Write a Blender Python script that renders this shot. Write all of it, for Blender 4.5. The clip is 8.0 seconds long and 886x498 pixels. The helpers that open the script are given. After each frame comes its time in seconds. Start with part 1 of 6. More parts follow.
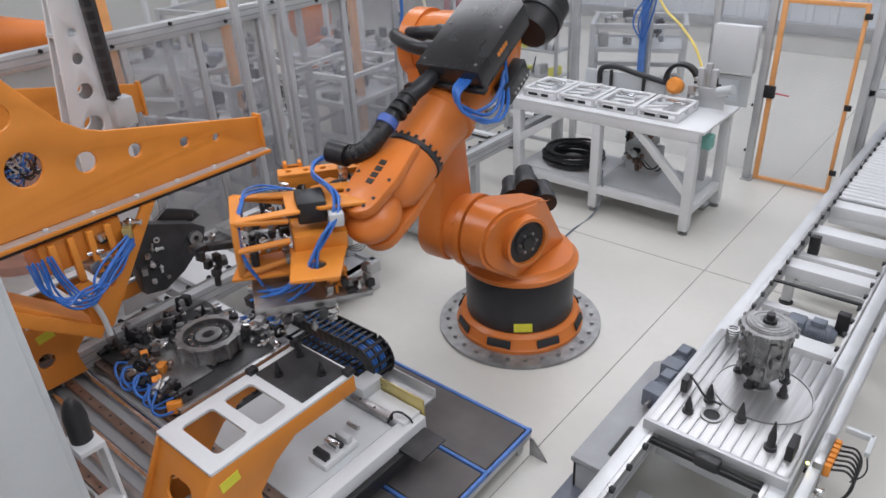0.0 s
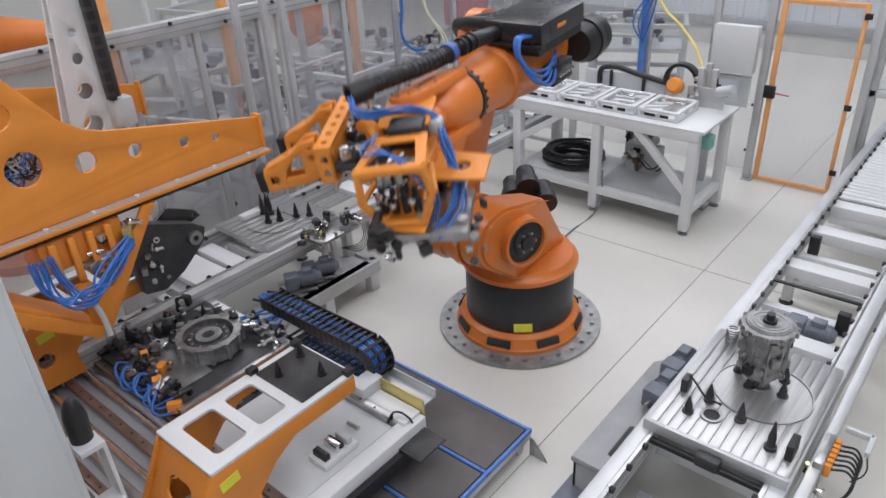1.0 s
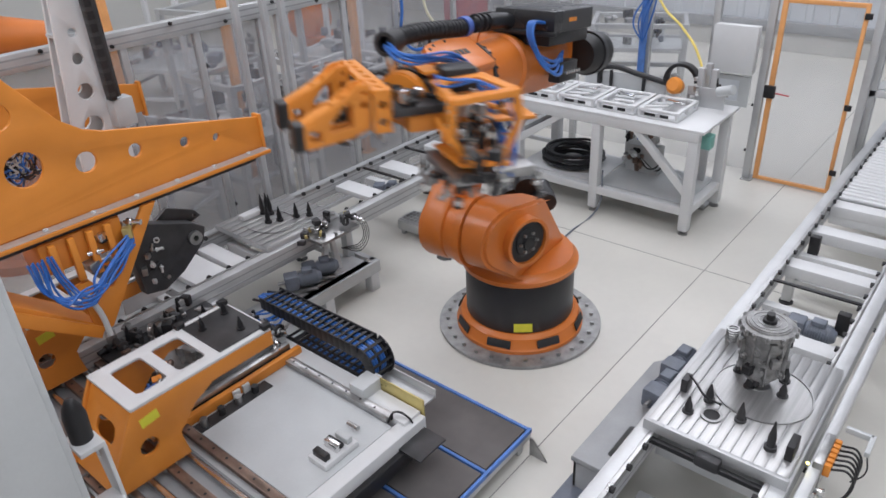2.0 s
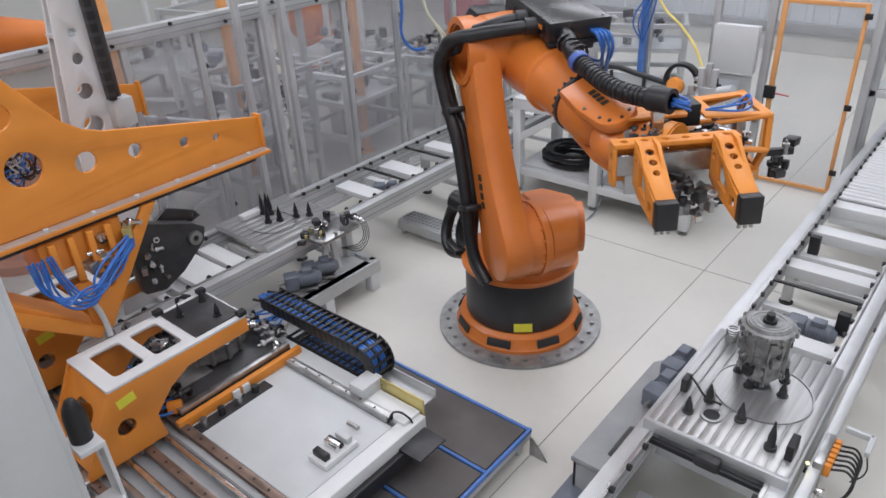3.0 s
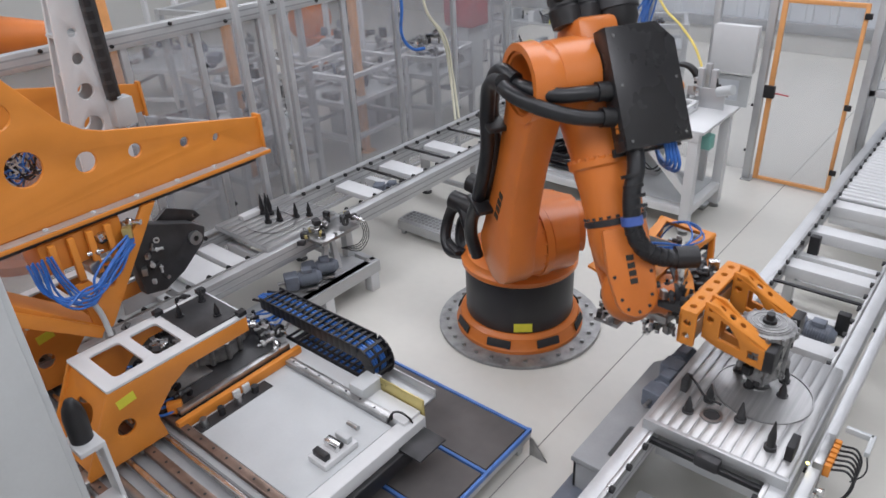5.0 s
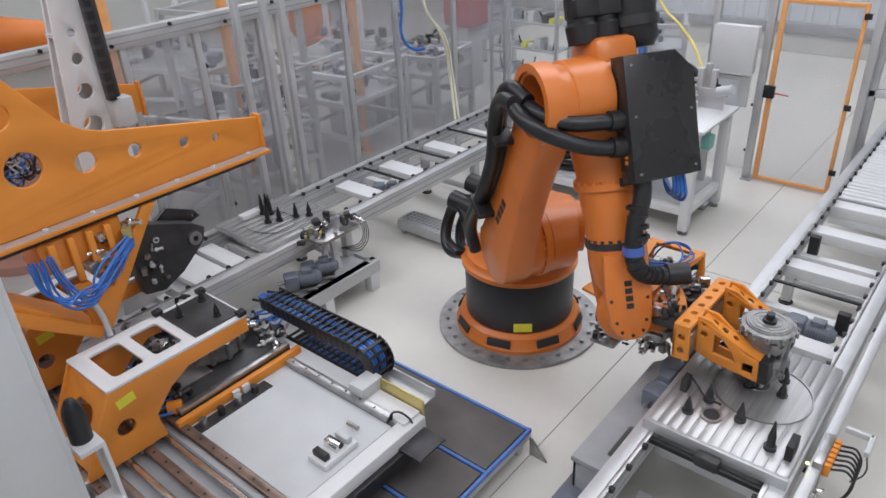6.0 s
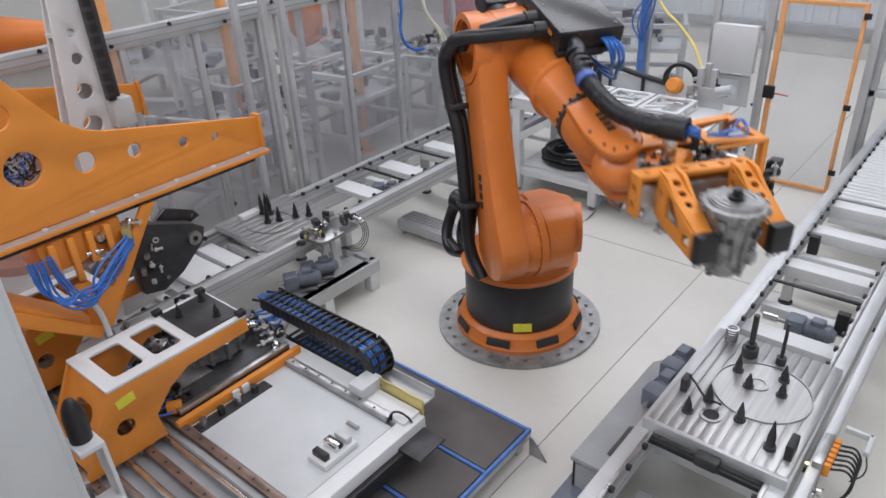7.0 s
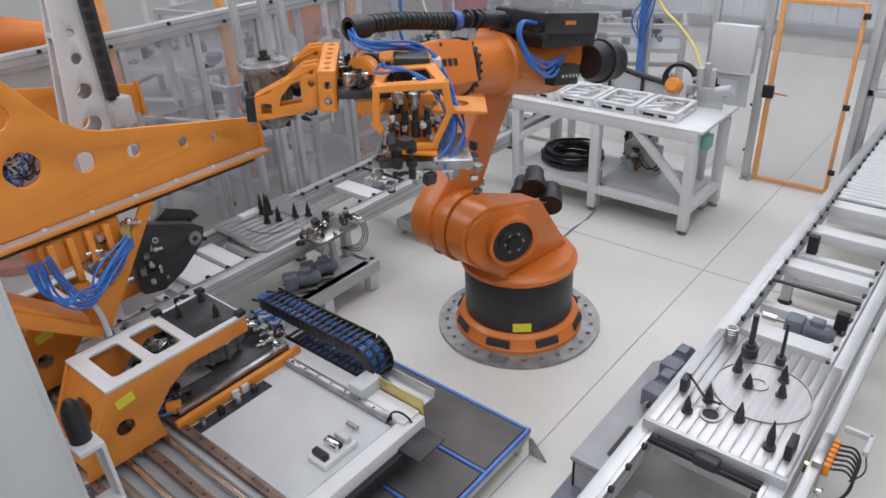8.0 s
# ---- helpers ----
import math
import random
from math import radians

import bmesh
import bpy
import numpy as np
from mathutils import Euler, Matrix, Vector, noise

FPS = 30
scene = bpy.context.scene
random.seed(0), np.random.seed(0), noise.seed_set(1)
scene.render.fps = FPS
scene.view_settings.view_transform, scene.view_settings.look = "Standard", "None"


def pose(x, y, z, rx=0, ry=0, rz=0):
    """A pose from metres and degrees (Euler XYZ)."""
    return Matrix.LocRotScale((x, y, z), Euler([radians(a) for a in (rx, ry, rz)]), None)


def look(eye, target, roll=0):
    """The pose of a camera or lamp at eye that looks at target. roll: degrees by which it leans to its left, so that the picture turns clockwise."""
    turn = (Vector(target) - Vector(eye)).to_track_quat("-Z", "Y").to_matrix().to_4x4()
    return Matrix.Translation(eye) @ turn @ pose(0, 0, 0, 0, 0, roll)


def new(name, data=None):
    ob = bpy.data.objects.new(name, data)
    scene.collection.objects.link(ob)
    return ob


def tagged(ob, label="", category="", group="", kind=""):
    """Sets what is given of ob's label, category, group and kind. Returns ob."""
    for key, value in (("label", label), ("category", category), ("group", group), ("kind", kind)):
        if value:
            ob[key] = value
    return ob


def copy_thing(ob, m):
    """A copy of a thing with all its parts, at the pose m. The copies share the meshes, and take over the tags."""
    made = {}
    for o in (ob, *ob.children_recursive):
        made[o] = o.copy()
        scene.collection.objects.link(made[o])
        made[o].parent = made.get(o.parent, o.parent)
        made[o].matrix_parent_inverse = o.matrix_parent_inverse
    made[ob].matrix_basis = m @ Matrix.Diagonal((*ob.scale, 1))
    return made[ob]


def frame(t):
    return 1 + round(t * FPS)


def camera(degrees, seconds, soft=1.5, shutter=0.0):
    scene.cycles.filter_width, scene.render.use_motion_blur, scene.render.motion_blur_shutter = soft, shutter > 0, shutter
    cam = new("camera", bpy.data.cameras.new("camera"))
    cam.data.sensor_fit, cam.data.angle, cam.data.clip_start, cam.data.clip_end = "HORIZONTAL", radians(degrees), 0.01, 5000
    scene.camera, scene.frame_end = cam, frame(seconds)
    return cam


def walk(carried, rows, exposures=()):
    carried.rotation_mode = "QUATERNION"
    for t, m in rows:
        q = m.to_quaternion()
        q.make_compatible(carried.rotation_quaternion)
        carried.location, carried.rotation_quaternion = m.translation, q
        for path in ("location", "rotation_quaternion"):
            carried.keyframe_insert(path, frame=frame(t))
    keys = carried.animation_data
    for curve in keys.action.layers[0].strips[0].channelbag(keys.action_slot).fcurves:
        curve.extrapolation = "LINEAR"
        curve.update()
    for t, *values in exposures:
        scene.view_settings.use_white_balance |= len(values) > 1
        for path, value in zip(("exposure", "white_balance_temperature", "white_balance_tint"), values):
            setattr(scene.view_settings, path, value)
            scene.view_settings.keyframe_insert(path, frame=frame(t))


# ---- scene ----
cam = camera(63.91, 8.0, soft=1.6, shutter=0.5)
EYE = Vector((2.912, -4.2925, 3.6))


def aim(turn, tip):
    """A point one metre ahead of the eye, by heading and tilt in degrees."""
    a, b = radians(turn), radians(tip)
    return EYE + Vector((math.sin(a) * math.cos(b), math.cos(a) * math.cos(b), -math.sin(b)))


walk(cam, [(0, look(EYE, aim(-41.20, 28.96), -3.123)), (5.0, look(EYE, aim(-41.19, 28.96), -3.123)),
           (8.0, look(EYE, aim(-41.11, 28.97), -3.123))])

# ---------------------------------------------------------------- light
world = bpy.data.worlds.new("hall_air")
scene.world = world
world.use_nodes = True
world.node_tree.nodes["Background"].inputs[0].default_value = (0.80, 0.88, 1.0, 1)
world.node_tree.nodes["Background"].inputs[1].default_value = 0.3
scene.view_settings.exposure = 0.03


def hall_lamp(x, y, w, d, power):
    lamp = bpy.data.lights.new("hall_lamp", "AREA")
    lamp.shape, lamp.size, lamp.size_y, lamp.energy, lamp.color = "RECTANGLE", w, d, power, (0.955, 0.962, 1.04)
    ob = new("hall_lamp", lamp)
    ob.matrix_world = pose(x, y, 7.6)


for lx, ly in ((-6.0, -4.5), (0.5, -5.5), (5.5, -2.5), (-6.0, 3.5), (0.5, 2.5), (-1.5, 9.0)):
    hall_lamp(lx, ly, 6.0, 2.6, 222)

# ---------------------------------------------------------------- materials


def material(name, color, rough=0.5, metal=0.0, vary=0.12, scale=6.0, bump=0.0, bscale=60.0, spread=0.0, coat=0.0, stretch=(1, 1, 1)):
    """A surface with broad stains, fine grain, uneven gloss and relief. spread: change from piece to piece."""
    m = bpy.data.materials.new(name)
    m.use_nodes = True
    nt, b = m.node_tree, m.node_tree.nodes["Principled BSDF"]
    geo = nt.nodes.new("ShaderNodeTexCoord")
    mp = nt.nodes.new("ShaderNodeMapping")
    mp.inputs["Scale"].default_value = stretch
    nt.links.new(geo.outputs["Object"], mp.inputs["Vector"])
    big, fine = nt.nodes.new("ShaderNodeTexNoise"), nt.nodes.new("ShaderNodeTexNoise")
    for n, s, d in ((big, scale, 5), (fine, bscale, 4)):
        n.inputs["Scale"].default_value, n.inputs["Detail"].default_value = s, d
        nt.links.new(mp.outputs[0], n.inputs["Vector"])
    mix = nt.nodes.new("ShaderNodeMixRGB")
    mix.blend_type = "MIX"
    ramp = nt.nodes.new("ShaderNodeMapRange")
    ramp.inputs[1].default_value, ramp.inputs[2].default_value = 0.3, 0.7
    nt.links.new(big.outputs[0], ramp.inputs[0])
    mix.inputs[1].default_value = (*[c * (1 - vary) for c in color], 1)
    mix.inputs[2].default_value = (*[min(1, c * (1 + vary * 0.6)) for c in color], 1)
    nt.links.new(ramp.outputs[0], mix.inputs[0])
    out = mix.outputs[0]
    hsv = nt.nodes.new("ShaderNodeHueSaturation")
    add = nt.nodes.new("ShaderNodeMapRange")
    add.inputs[3].default_value, add.inputs[4].default_value = 1 - vary * 0.4, 1 + vary * 0.4
    nt.links.new(fine.outputs[0], add.inputs[0])
    nt.links.new(add.outputs[0], hsv.inputs["Value"])
    nt.links.new(out, hsv.inputs["Color"])
    out = hsv.outputs[0]
    if spread:
        info, h2, mr = nt.nodes.new("ShaderNodeObjectInfo"), nt.nodes.new("ShaderNodeHueSaturation"), nt.nodes.new("ShaderNodeMapRange")
        mr.inputs[3].default_value, mr.inputs[4].default_value = 1 - spread, 1 + spread
        nt.links.new(info.outputs["Random"], mr.inputs[0])
        nt.links.new(mr.outputs[0], h2.inputs["Value"])
        nt.links.new(out, h2.inputs["Color"])
        out = h2.outputs[0]
    nt.links.new(out, b.inputs["Base Color"])
    rr = nt.nodes.new("ShaderNodeMapRange")
    rr.inputs[3].default_value, rr.inputs[4].default_value = max(0.03, rough - 0.12), min(1, rough + 0.12)
    nt.links.new(big.outputs[0], rr.inputs[0])
    nt.links.new(rr.outputs[0], b.inputs["Roughness"])
    b.inputs["Metallic"].default_value = metal
    b.inputs["Coat Weight"].default_value = coat
    if bump:
        bp = nt.nodes.new("ShaderNodeBump")
        bp.inputs["Strength"].default_value, bp.inputs["Distance"].default_value = bump, 0.004
        nt.links.new(fine.outputs[0], bp.inputs["Height"])
        nt.links.new(bp.outputs[0], b.inputs["Normal"])
    return m


def clear(name, color, alpha, rough=0.1):
    """Thin transparent sheet with a slight scatter of its own."""
    m = bpy.data.materials.new(name)
    m.use_nodes = True
    b = m.node_tree.nodes["Principled BSDF"]
    b.inputs["Base Color"].default_value = (*color, 1)
    b.inputs["Roughness"].default_value = rough
    tex = m.node_tree.nodes.new("ShaderNodeTexNoise")
    tex.inputs["Scale"].default_value = 2.2
    mr = m.node_tree.nodes.new("ShaderNodeMapRange")
    mr.inputs[3].default_value, mr.inputs[4].default_value = alpha * 0.7, alpha * 1.3
    m.node_tree.links.new(tex.outputs[0], mr.inputs[0])
    m.node_tree.links.new(mr.outputs[0], b.inputs["Alpha"])
    return m


ORANGE = material("orange_robot_paint", (0.66, 0.185, 0.030), 0.38, vary=0.12, scale=2.5, bump=0.08, bscale=140, coat=0.2)
ORANGE_JIG = material("orange_jig_paint", (0.72, 0.255, 0.035), 0.45, vary=0.10, scale=3, bump=0.06, bscale=120)
ORANGE_FENCE = material("orange_fence_edge", (0.80, 0.38, 0.14), 0.5)
BLACK = material("black_plastic", (0.016, 0.016, 0.018), 0.45, vary=0.3, scale=8, bump=0.1)
BLACK_GLOSS = material("black_cover_sheet", (0.022, 0.022, 0.024), 0.28, vary=0.3, scale=3)
RUBBER = material("black_hose", (0.014, 0.015, 0.018), 0.38, vary=0.3, scale=20)
DRUM = material("black_drum_paint", (0.028, 0.028, 0.032), 0.42, vary=0.25, scale=3, bump=0.05)
STEEL = material("machined_steel", (0.42, 0.42, 0.42), 0.32, 0.9, vary=0.25, scale=9, bump=0.08)
ALU = material("aluminium_profile", (0.55, 0.56, 0.57), 0.42, 0.55, vary=0.10, scale=4, bump=0.05)
CAST = material("cast_aluminium", (0.31, 0.31, 0.31), 0.45, 0.65, vary=0.45, scale=16, bump=0.6, bscale=70)
PALLET = material("milled_aluminium_pallet", (0.47, 0.47, 0.47), 0.36, 0.75, vary=0.22, scale=2.5, bump=0.1, stretch=(18, 0.6, 1))
PLATE = material("galvanised_floor_plate", (0.36, 0.36, 0.36), 0.45, 0.6, vary=0.3, scale=12, bump=0.2)
WHITE = material("white_powder_coat", (0.66, 0.67, 0.68), 0.45, vary=0.06, scale=3, bump=0.05)
GREY = material("light_grey_coat", (0.52, 0.54, 0.55), 0.5, vary=0.08, scale=3, bump=0.05)
MIDGREY = material("mid_grey_coat", (0.33, 0.34, 0.35), 0.5, vary=0.12, scale=4)
MOTOR = material("blue_grey_motor_paint", (0.16, 0.18, 0.22), 0.45, vary=0.2, scale=9)
FLOOR = material("pale_resin_floor", (0.635, 0.622, 0.575), 0.34, vary=0.07, scale=0.9, bump=0.03, bscale=14)
JOINT = material("dark_floor_joint", (0.26, 0.26, 0.25), 0.8)
MAT = material("dark_rubber_mat", (0.125, 0.115, 0.112), 0.75, vary=0.25, scale=3.5, bump=0.5, bscale=180)
BLUE_TAPE = material("blue_edge_tape", (0.09, 0.21, 0.55), 0.5, vary=0.2, scale=12)
BLUE = material("blue_air_tube", (0.035, 0.15, 0.50), 0.35, vary=0.2, scale=10)
BLUE_RING = material("blue_hose_clamp", (0.07, 0.13, 0.42), 0.45)
YELLOW = material("yellow_label", (0.78, 0.74, 0.06), 0.5)
YELLOW_HOSE = material("yellow_air_hose", (0.75, 0.58, 0.14), 0.45)
PALE_HOSE = material("pale_air_hose", (0.66, 0.64, 0.50), 0.4)
DARKPLATE = material("dark_fixture_plate", (0.055, 0.055, 0.058), 0.42, 0.3, vary=0.3, scale=10)
RUST = material("bronze_guide_rail", (0.23, 0.165, 0.135), 0.38, 0.7, vary=0.25, scale=10)
CHROME = material("bright_fitting", (0.70, 0.70, 0.70), 0.2, 0.95, vary=0.15, scale=20)
WALL = material("pale_wall_sheet", (0.60, 0.63, 0.67), 0.55, vary=0.05, scale=1.0)
WALL_LOW = material("grey_wall_base", (0.62, 0.62, 0.60), 0.6, vary=0.05, scale=1.0)
# Stands in for the shade inside slots, holes and wells; also colours the plinth.
DARK = material("recess_shade_and_plinth", (0.03, 0.03, 0.032), 0.7)
CEIL = material("white_ceiling_sheet", (0.72, 0.73, 0.74), 0.7, vary=0.04)
TEAL = material("teal_box", (0.20, 0.45, 0.40), 0.5)
REDISH = material("red_cover", (0.45, 0.05, 0.06), 0.5)
BRASS = material("brass_block", (0.62, 0.52, 0.22), 0.3, 0.7)
LETTER = material("black_letter_bar", (0.03, 0.025, 0.02), 0.5)
LETTER_O = material("orange_letter_bar", (0.75, 0.26, 0.04), 0.5)
# Grey veil in the sheet, set to darken everything behind the fence.
PANE = clear("grey_veil_guard_sheet", (0.38, 0.38, 0.41), 0.36, 0.12)
PANE_DOOR = clear("clear_door_sheet", (0.50, 0.52, 0.55), 0.14, 0.1)
LED = bpy.data.materials.new("lit_signal")
LED.use_nodes = True
LED.node_tree.nodes["Principled BSDF"].inputs["Emission Color"].default_value = (1, 0.85, 0.15, 1)
LED.node_tree.nodes["Principled BSDF"].inputs["Emission Strength"].default_value = 6

# ---------------------------------------------------------------- mesh helpers


def finish(bm, name, mat, smooth=35):
    me = bpy.data.meshes.new(name)
    bmesh.ops.recalc_face_normals(bm, faces=bm.faces)
    lim = radians(smooth)
    for f in bm.faces:
        f.smooth = True
    for e in bm.edges:
        e.smooth = len(e.link_faces) == 2 and e.calc_face_angle(0) < lim
    bm.to_mesh(me)
    bm.free()
    me.materials.append(mat)
    return me


def part(name, bm, mat, parent=None, label="", m=None):
    """One mesh object under a thing or a part."""
    ob = new(name, finish(bm, name, mat))
    if parent is not None:
        ob.parent = parent
    if m is not None:
        ob.matrix_basis = m
    if label:
        ob["label"] = label
    return ob


def thing(name, label, category, m=None, group="", kind=""):
    ob = new(name)
    ob.empty_display_size = 0.1
    if m is not None:
        ob.matrix_basis = m
    return tagged(ob, label, category, group, kind)


def single(name, bm, mat, label, category="", m=None, group="", kind=""):
    ob = part(name, bm, mat, None, "", m)
    return tagged(ob, label, category, group, kind)


def box(x0, x1, y0, y1, z0, z1, bevel=0.0, bm=None, m=None):
    own = bmesh.new()
    bmesh.ops.create_cube(own, size=1)
    for v in own.verts:
        v.co = Vector(((x0 + x1) / 2 + v.co.x * (x1 - x0), (y0 + y1) / 2 + v.co.y * (y1 - y0), (z0 + z1) / 2 + v.co.z * (z1 - z0)))
    if bevel:
        bmesh.ops.bevel(own, geom=own.edges[:], offset=bevel, segments=2, profile=0.5, affect="EDGES")
    if m is not None:
        own.transform(m)
    return join(bm, own)


def join(bm, own):
    if bm is None:
        return own
    me = bpy.data.meshes.new("joined")
    own.to_mesh(me)
    own.free()
    bm.from_mesh(me)
    bpy.data.meshes.remove(me)
    return bm


def along(p0, p1):
    d = Vector(p1) - Vector(p0)
    return Matrix.Translation((Vector(p0) + Vector(p1)) / 2) @ d.to_track_quat("Z", "Y").to_matrix().to_4x4(), d.length


def rod(p0, p1, r0, r1=None, n=20, bevel=0.0, bm=None):
    m, length = along(p0, p1)
    own = bmesh.new()
    bmesh.ops.create_cone(own, cap_ends=True, segments=n, radius1=r0, radius2=r0 if r1 is None else r1, depth=length)
    if bevel:
        caps = [e for e in own.edges if any(len(f.verts) > 4 for f in e.link_faces)]
        bmesh.ops.bevel(own, geom=caps, offset=bevel, segments=2, affect="EDGES")
    own.transform(m)
    return join(bm, own)


def lathe(profile, p0, p1, n=36, bm=None):
    """A turned body: profile of (distance from p0 towards p1, radius)."""
    own = bmesh.new()
    axis = (Vector(p1) - Vector(p0)).normalized()
    q = axis.to_track_quat("Z", "Y").to_matrix().to_4x4()
    m = Matrix.Translation(p0) @ q
    rings = []
    for d, r in profile:
        rings.append([own.verts.new(m @ Vector((r * math.cos(2 * math.pi * i / n), r * math.sin(2 * math.pi * i / n), d))) for i in range(n)])
    for a, b in zip(rings, rings[1:]):
        for i in range(n):
            own.faces.new((a[i], a[(i + 1) % n], b[(i + 1) % n], b[i]))
    own.faces.new(rings[0][::-1])
    own.faces.new(rings[-1])
    return join(bm, own)


def ring(p0, p1, r_in, r_out, n=36, bm=None):
    """A thick-walled tube."""
    own = bmesh.new()
    m, length = along(p0, p1)
    loops = []
    for r, z in ((r_in, -length / 2), (r_out, -length / 2), (r_out, length / 2), (r_in, length / 2)):
        loops.append([own.verts.new(m @ Vector((r * math.cos(2 * math.pi * i / n), r * math.sin(2 * math.pi * i / n), z))) for i in range(n)])
    for a, b in zip(loops, loops[1:] + loops[:1]):
        for i in range(n):
            own.faces.new((a[i], a[(i + 1) % n], b[(i + 1) % n], b[i]))
    return join(bm, own)


def from_curve(cu, bm=None, m=None):
    ob = bpy.data.objects.new("curve", cu)
    me = bpy.data.meshes.new_from_object(ob)
    own = bmesh.new()
    own.from_mesh(me)
    bmesh.ops.remove_doubles(own, verts=own.verts, dist=1e-5)
    if m is not None:
        own.transform(m)
    bpy.data.objects.remove(ob)
    bpy.data.curves.remove(cu)
    bpy.data.meshes.remove(me)
    return join(bm, own)


def hose(points, r, bm=None, res=6, sides=3):
    cu = bpy.data.curves.new("hose", "CURVE")
    cu.dimensions, cu.bevel_depth, cu.bevel_resolution, cu.use_fill_caps, cu.resolution_u = "3D", r, sides, True, res
    sp = cu.splines.new("BEZIER")
    sp.bezier_points.add(len(points) - 1)
    for bp, p in zip(sp.bezier_points, points):
        bp.co, bp.handle_left_type, bp.handle_right_type = p, "AUTO", "AUTO"
    return from_curve(cu, bm)


def circle(x, y, r, n=24):
    return [(x + r * math.cos(2 * math.pi * i / n), y + r * math.sin(2 * math.pi * i / n)) for i in range(n)]


def rounded(x0, x1, y0, y1, r, n=5):
    pts = []
    for cx, cy, a0 in ((x1 - r, y1 - r, 0), (x0 + r, y1 - r, 90), (x0 + r, y0 + r, 180), (x1 - r, y0 + r, 270)):
        pts += [(cx + r * math.cos(radians(a0 + 90 * i / n)), cy + r * math.sin(radians(a0 + 90 * i / n))) for i in range(n + 1)]
    return pts


def plate(outline, holes, thick, m, bevel=0.003, bm=None):
    """A flat plate with holes through it, its outline in the plane of m, of that thickness about it."""
    cu = bpy.data.curves.new("plate", "CURVE")
    cu.dimensions, cu.fill_mode, cu.extrude, cu.bevel_depth, cu.bevel_resolution = "2D", "BOTH", max(thick / 2 - bevel, 0.0005), bevel, 1
    cu.offset = -bevel
    for pts in (outline, *holes):
        sp = cu.splines.new("POLY")
        sp.points.add(len(pts) - 1)
        for q, p in zip(sp.points, pts):
            q.co = (p[0], p[1], 0, 1)
        sp.use_cyclic_u = True
    return from_curve(cu, bm, m)


XZ = Matrix(((1, 0, 0, 0), (0, 0, -1, 0), (0, 1, 0, 0), (0, 0, 0, 1)))   # sheet upright across y
YZ = Matrix(((0, 0, 1, 0), (1, 0, 0, 0), (0, 1, 0, 0), (0, 0, 0, 1)))    # sheet upright across x
XY = Matrix.Identity(4)


def at(x, y, z):
    return Matrix.Translation((x, y, z))


def bolts(name, places, axis, r, h, mat, parent, label=""):
    """Hexagon bolt heads, one mesh shared by all."""
    axis = Vector(axis).normalized()
    me = finish(rod((0, 0, 0), axis * h, r, r * 0.92, 6), name, mat)
    for p in places:
        ob = new(name, me)
        ob.parent = parent
        ob.location = p
        if label:
            ob["label"] = label


def letter_bars(name, m, mat, parent, w, h, n=4):
    """A word turned into plain bars."""
    bm = None
    for i in range(n):
        x = (i - (n - 1) / 2) * w / n
        bm = box(x - w / n * 0.36, x + w / n * 0.36, -h / 2, h / 2, -0.001, 0.002, 0, bm)
    bm.transform(m)
    part(name, bm, mat, parent, "short row of dark marks")

# ---------------------------------------------------------------- hall
single("floor", box(-14, 9, -9, 15, -0.2, 0, 0), FLOOR, "pale seamless resin floor of a factory hall", "floor", kind="structure")
bm = box(0.965, 0.971, -8.8, 14.8, -0.001, 0.003)
box(-1.2, 1.75, 1.711, 1.715, -0.001, 0.003, 0, bm)
single("trim", bm, JOINT, "thin dark joint lines in the floor", "floor joint", kind="structure")


def ribbed_wall(name, x0, x1, y, z0, z1, pitch, turn):
    """Sheet wall with upright ribs."""
    prof, x = [], x0
    while x < x1:
        prof += [(x, 0.0), (x + pitch * 0.62, 0.0), (x + pitch * 0.68, 0.03), (x + pitch * 0.94, 0.03)]
        x += pitch
    b = bmesh.new()
    rows = []
    for z in (z0, z1):
        rows.append([b.verts.new((px, y - py, z)) for px, py in prof])
    back = [[b.verts.new((px, y + 0.15, z)) for px in (x0, prof[-1][0])] for z in (z0, z1)]
    for i in range(len(prof) - 1):
        b.faces.new((rows[0][i], rows[0][i + 1], rows[1][i + 1], rows[1][i]))
    b.faces.new((back[0][0], back[1][0], back[1][1], back[0][1]))
    b.transform(turn)
    return single(name, b, WALL, "pale blue-grey ribbed sheet wall of the hall", "wall", kind="structure")


ribbed_wall("wall_north", -14, 9, 10.4, 0.55, 8, 0.42, XY)
single("baseboard", box(-14, 9, 10.30, 10.42, 0.36, 0.56, 0.01), MIDGREY, "dark grey base rail along the sheet wall", "baseboard", kind="structure")
single("wall_north_base", box(-14, 9, 10.40, 10.6, 0, 0.36), WALL_LOW, "plain pale plinth below the sheet wall", "wall", kind="structure")
single("wall_south", box(-14, 9, -9.2, -9, 0, 8), WALL_LOW, "plain pale hall wall", "wall", kind="structure")
single("wall_west", box(-14.2, -14, -9, 15, 0, 8), WALL_LOW, "plain pale hall wall", "wall", kind="structure")
single("wall_east", box(9, 9.2, -9, 15, 0, 8), WALL_LOW, "plain pale hall wall", "wall", kind="structure")
single("ceiling", box(-14.2, 9.2, -9.2, 15, 8, 8.2), CEIL, "white sheet ceiling of the hall", "ceiling", kind="structure")

# ---------------------------------------------------------------- robot
A1X, A2Z, LINK, REACH = 0.489, 1.082, 1.406, 1.385
DROP, SIDE = -0.048, 0.022          # axis of the forearm from the elbow axis
FLANGE_TURN = -48.3             # flange axis from the tool's long beam, degrees
robot = thing("industrial_robot", "large orange six-axis industrial robot bolted to the floor", "robot")

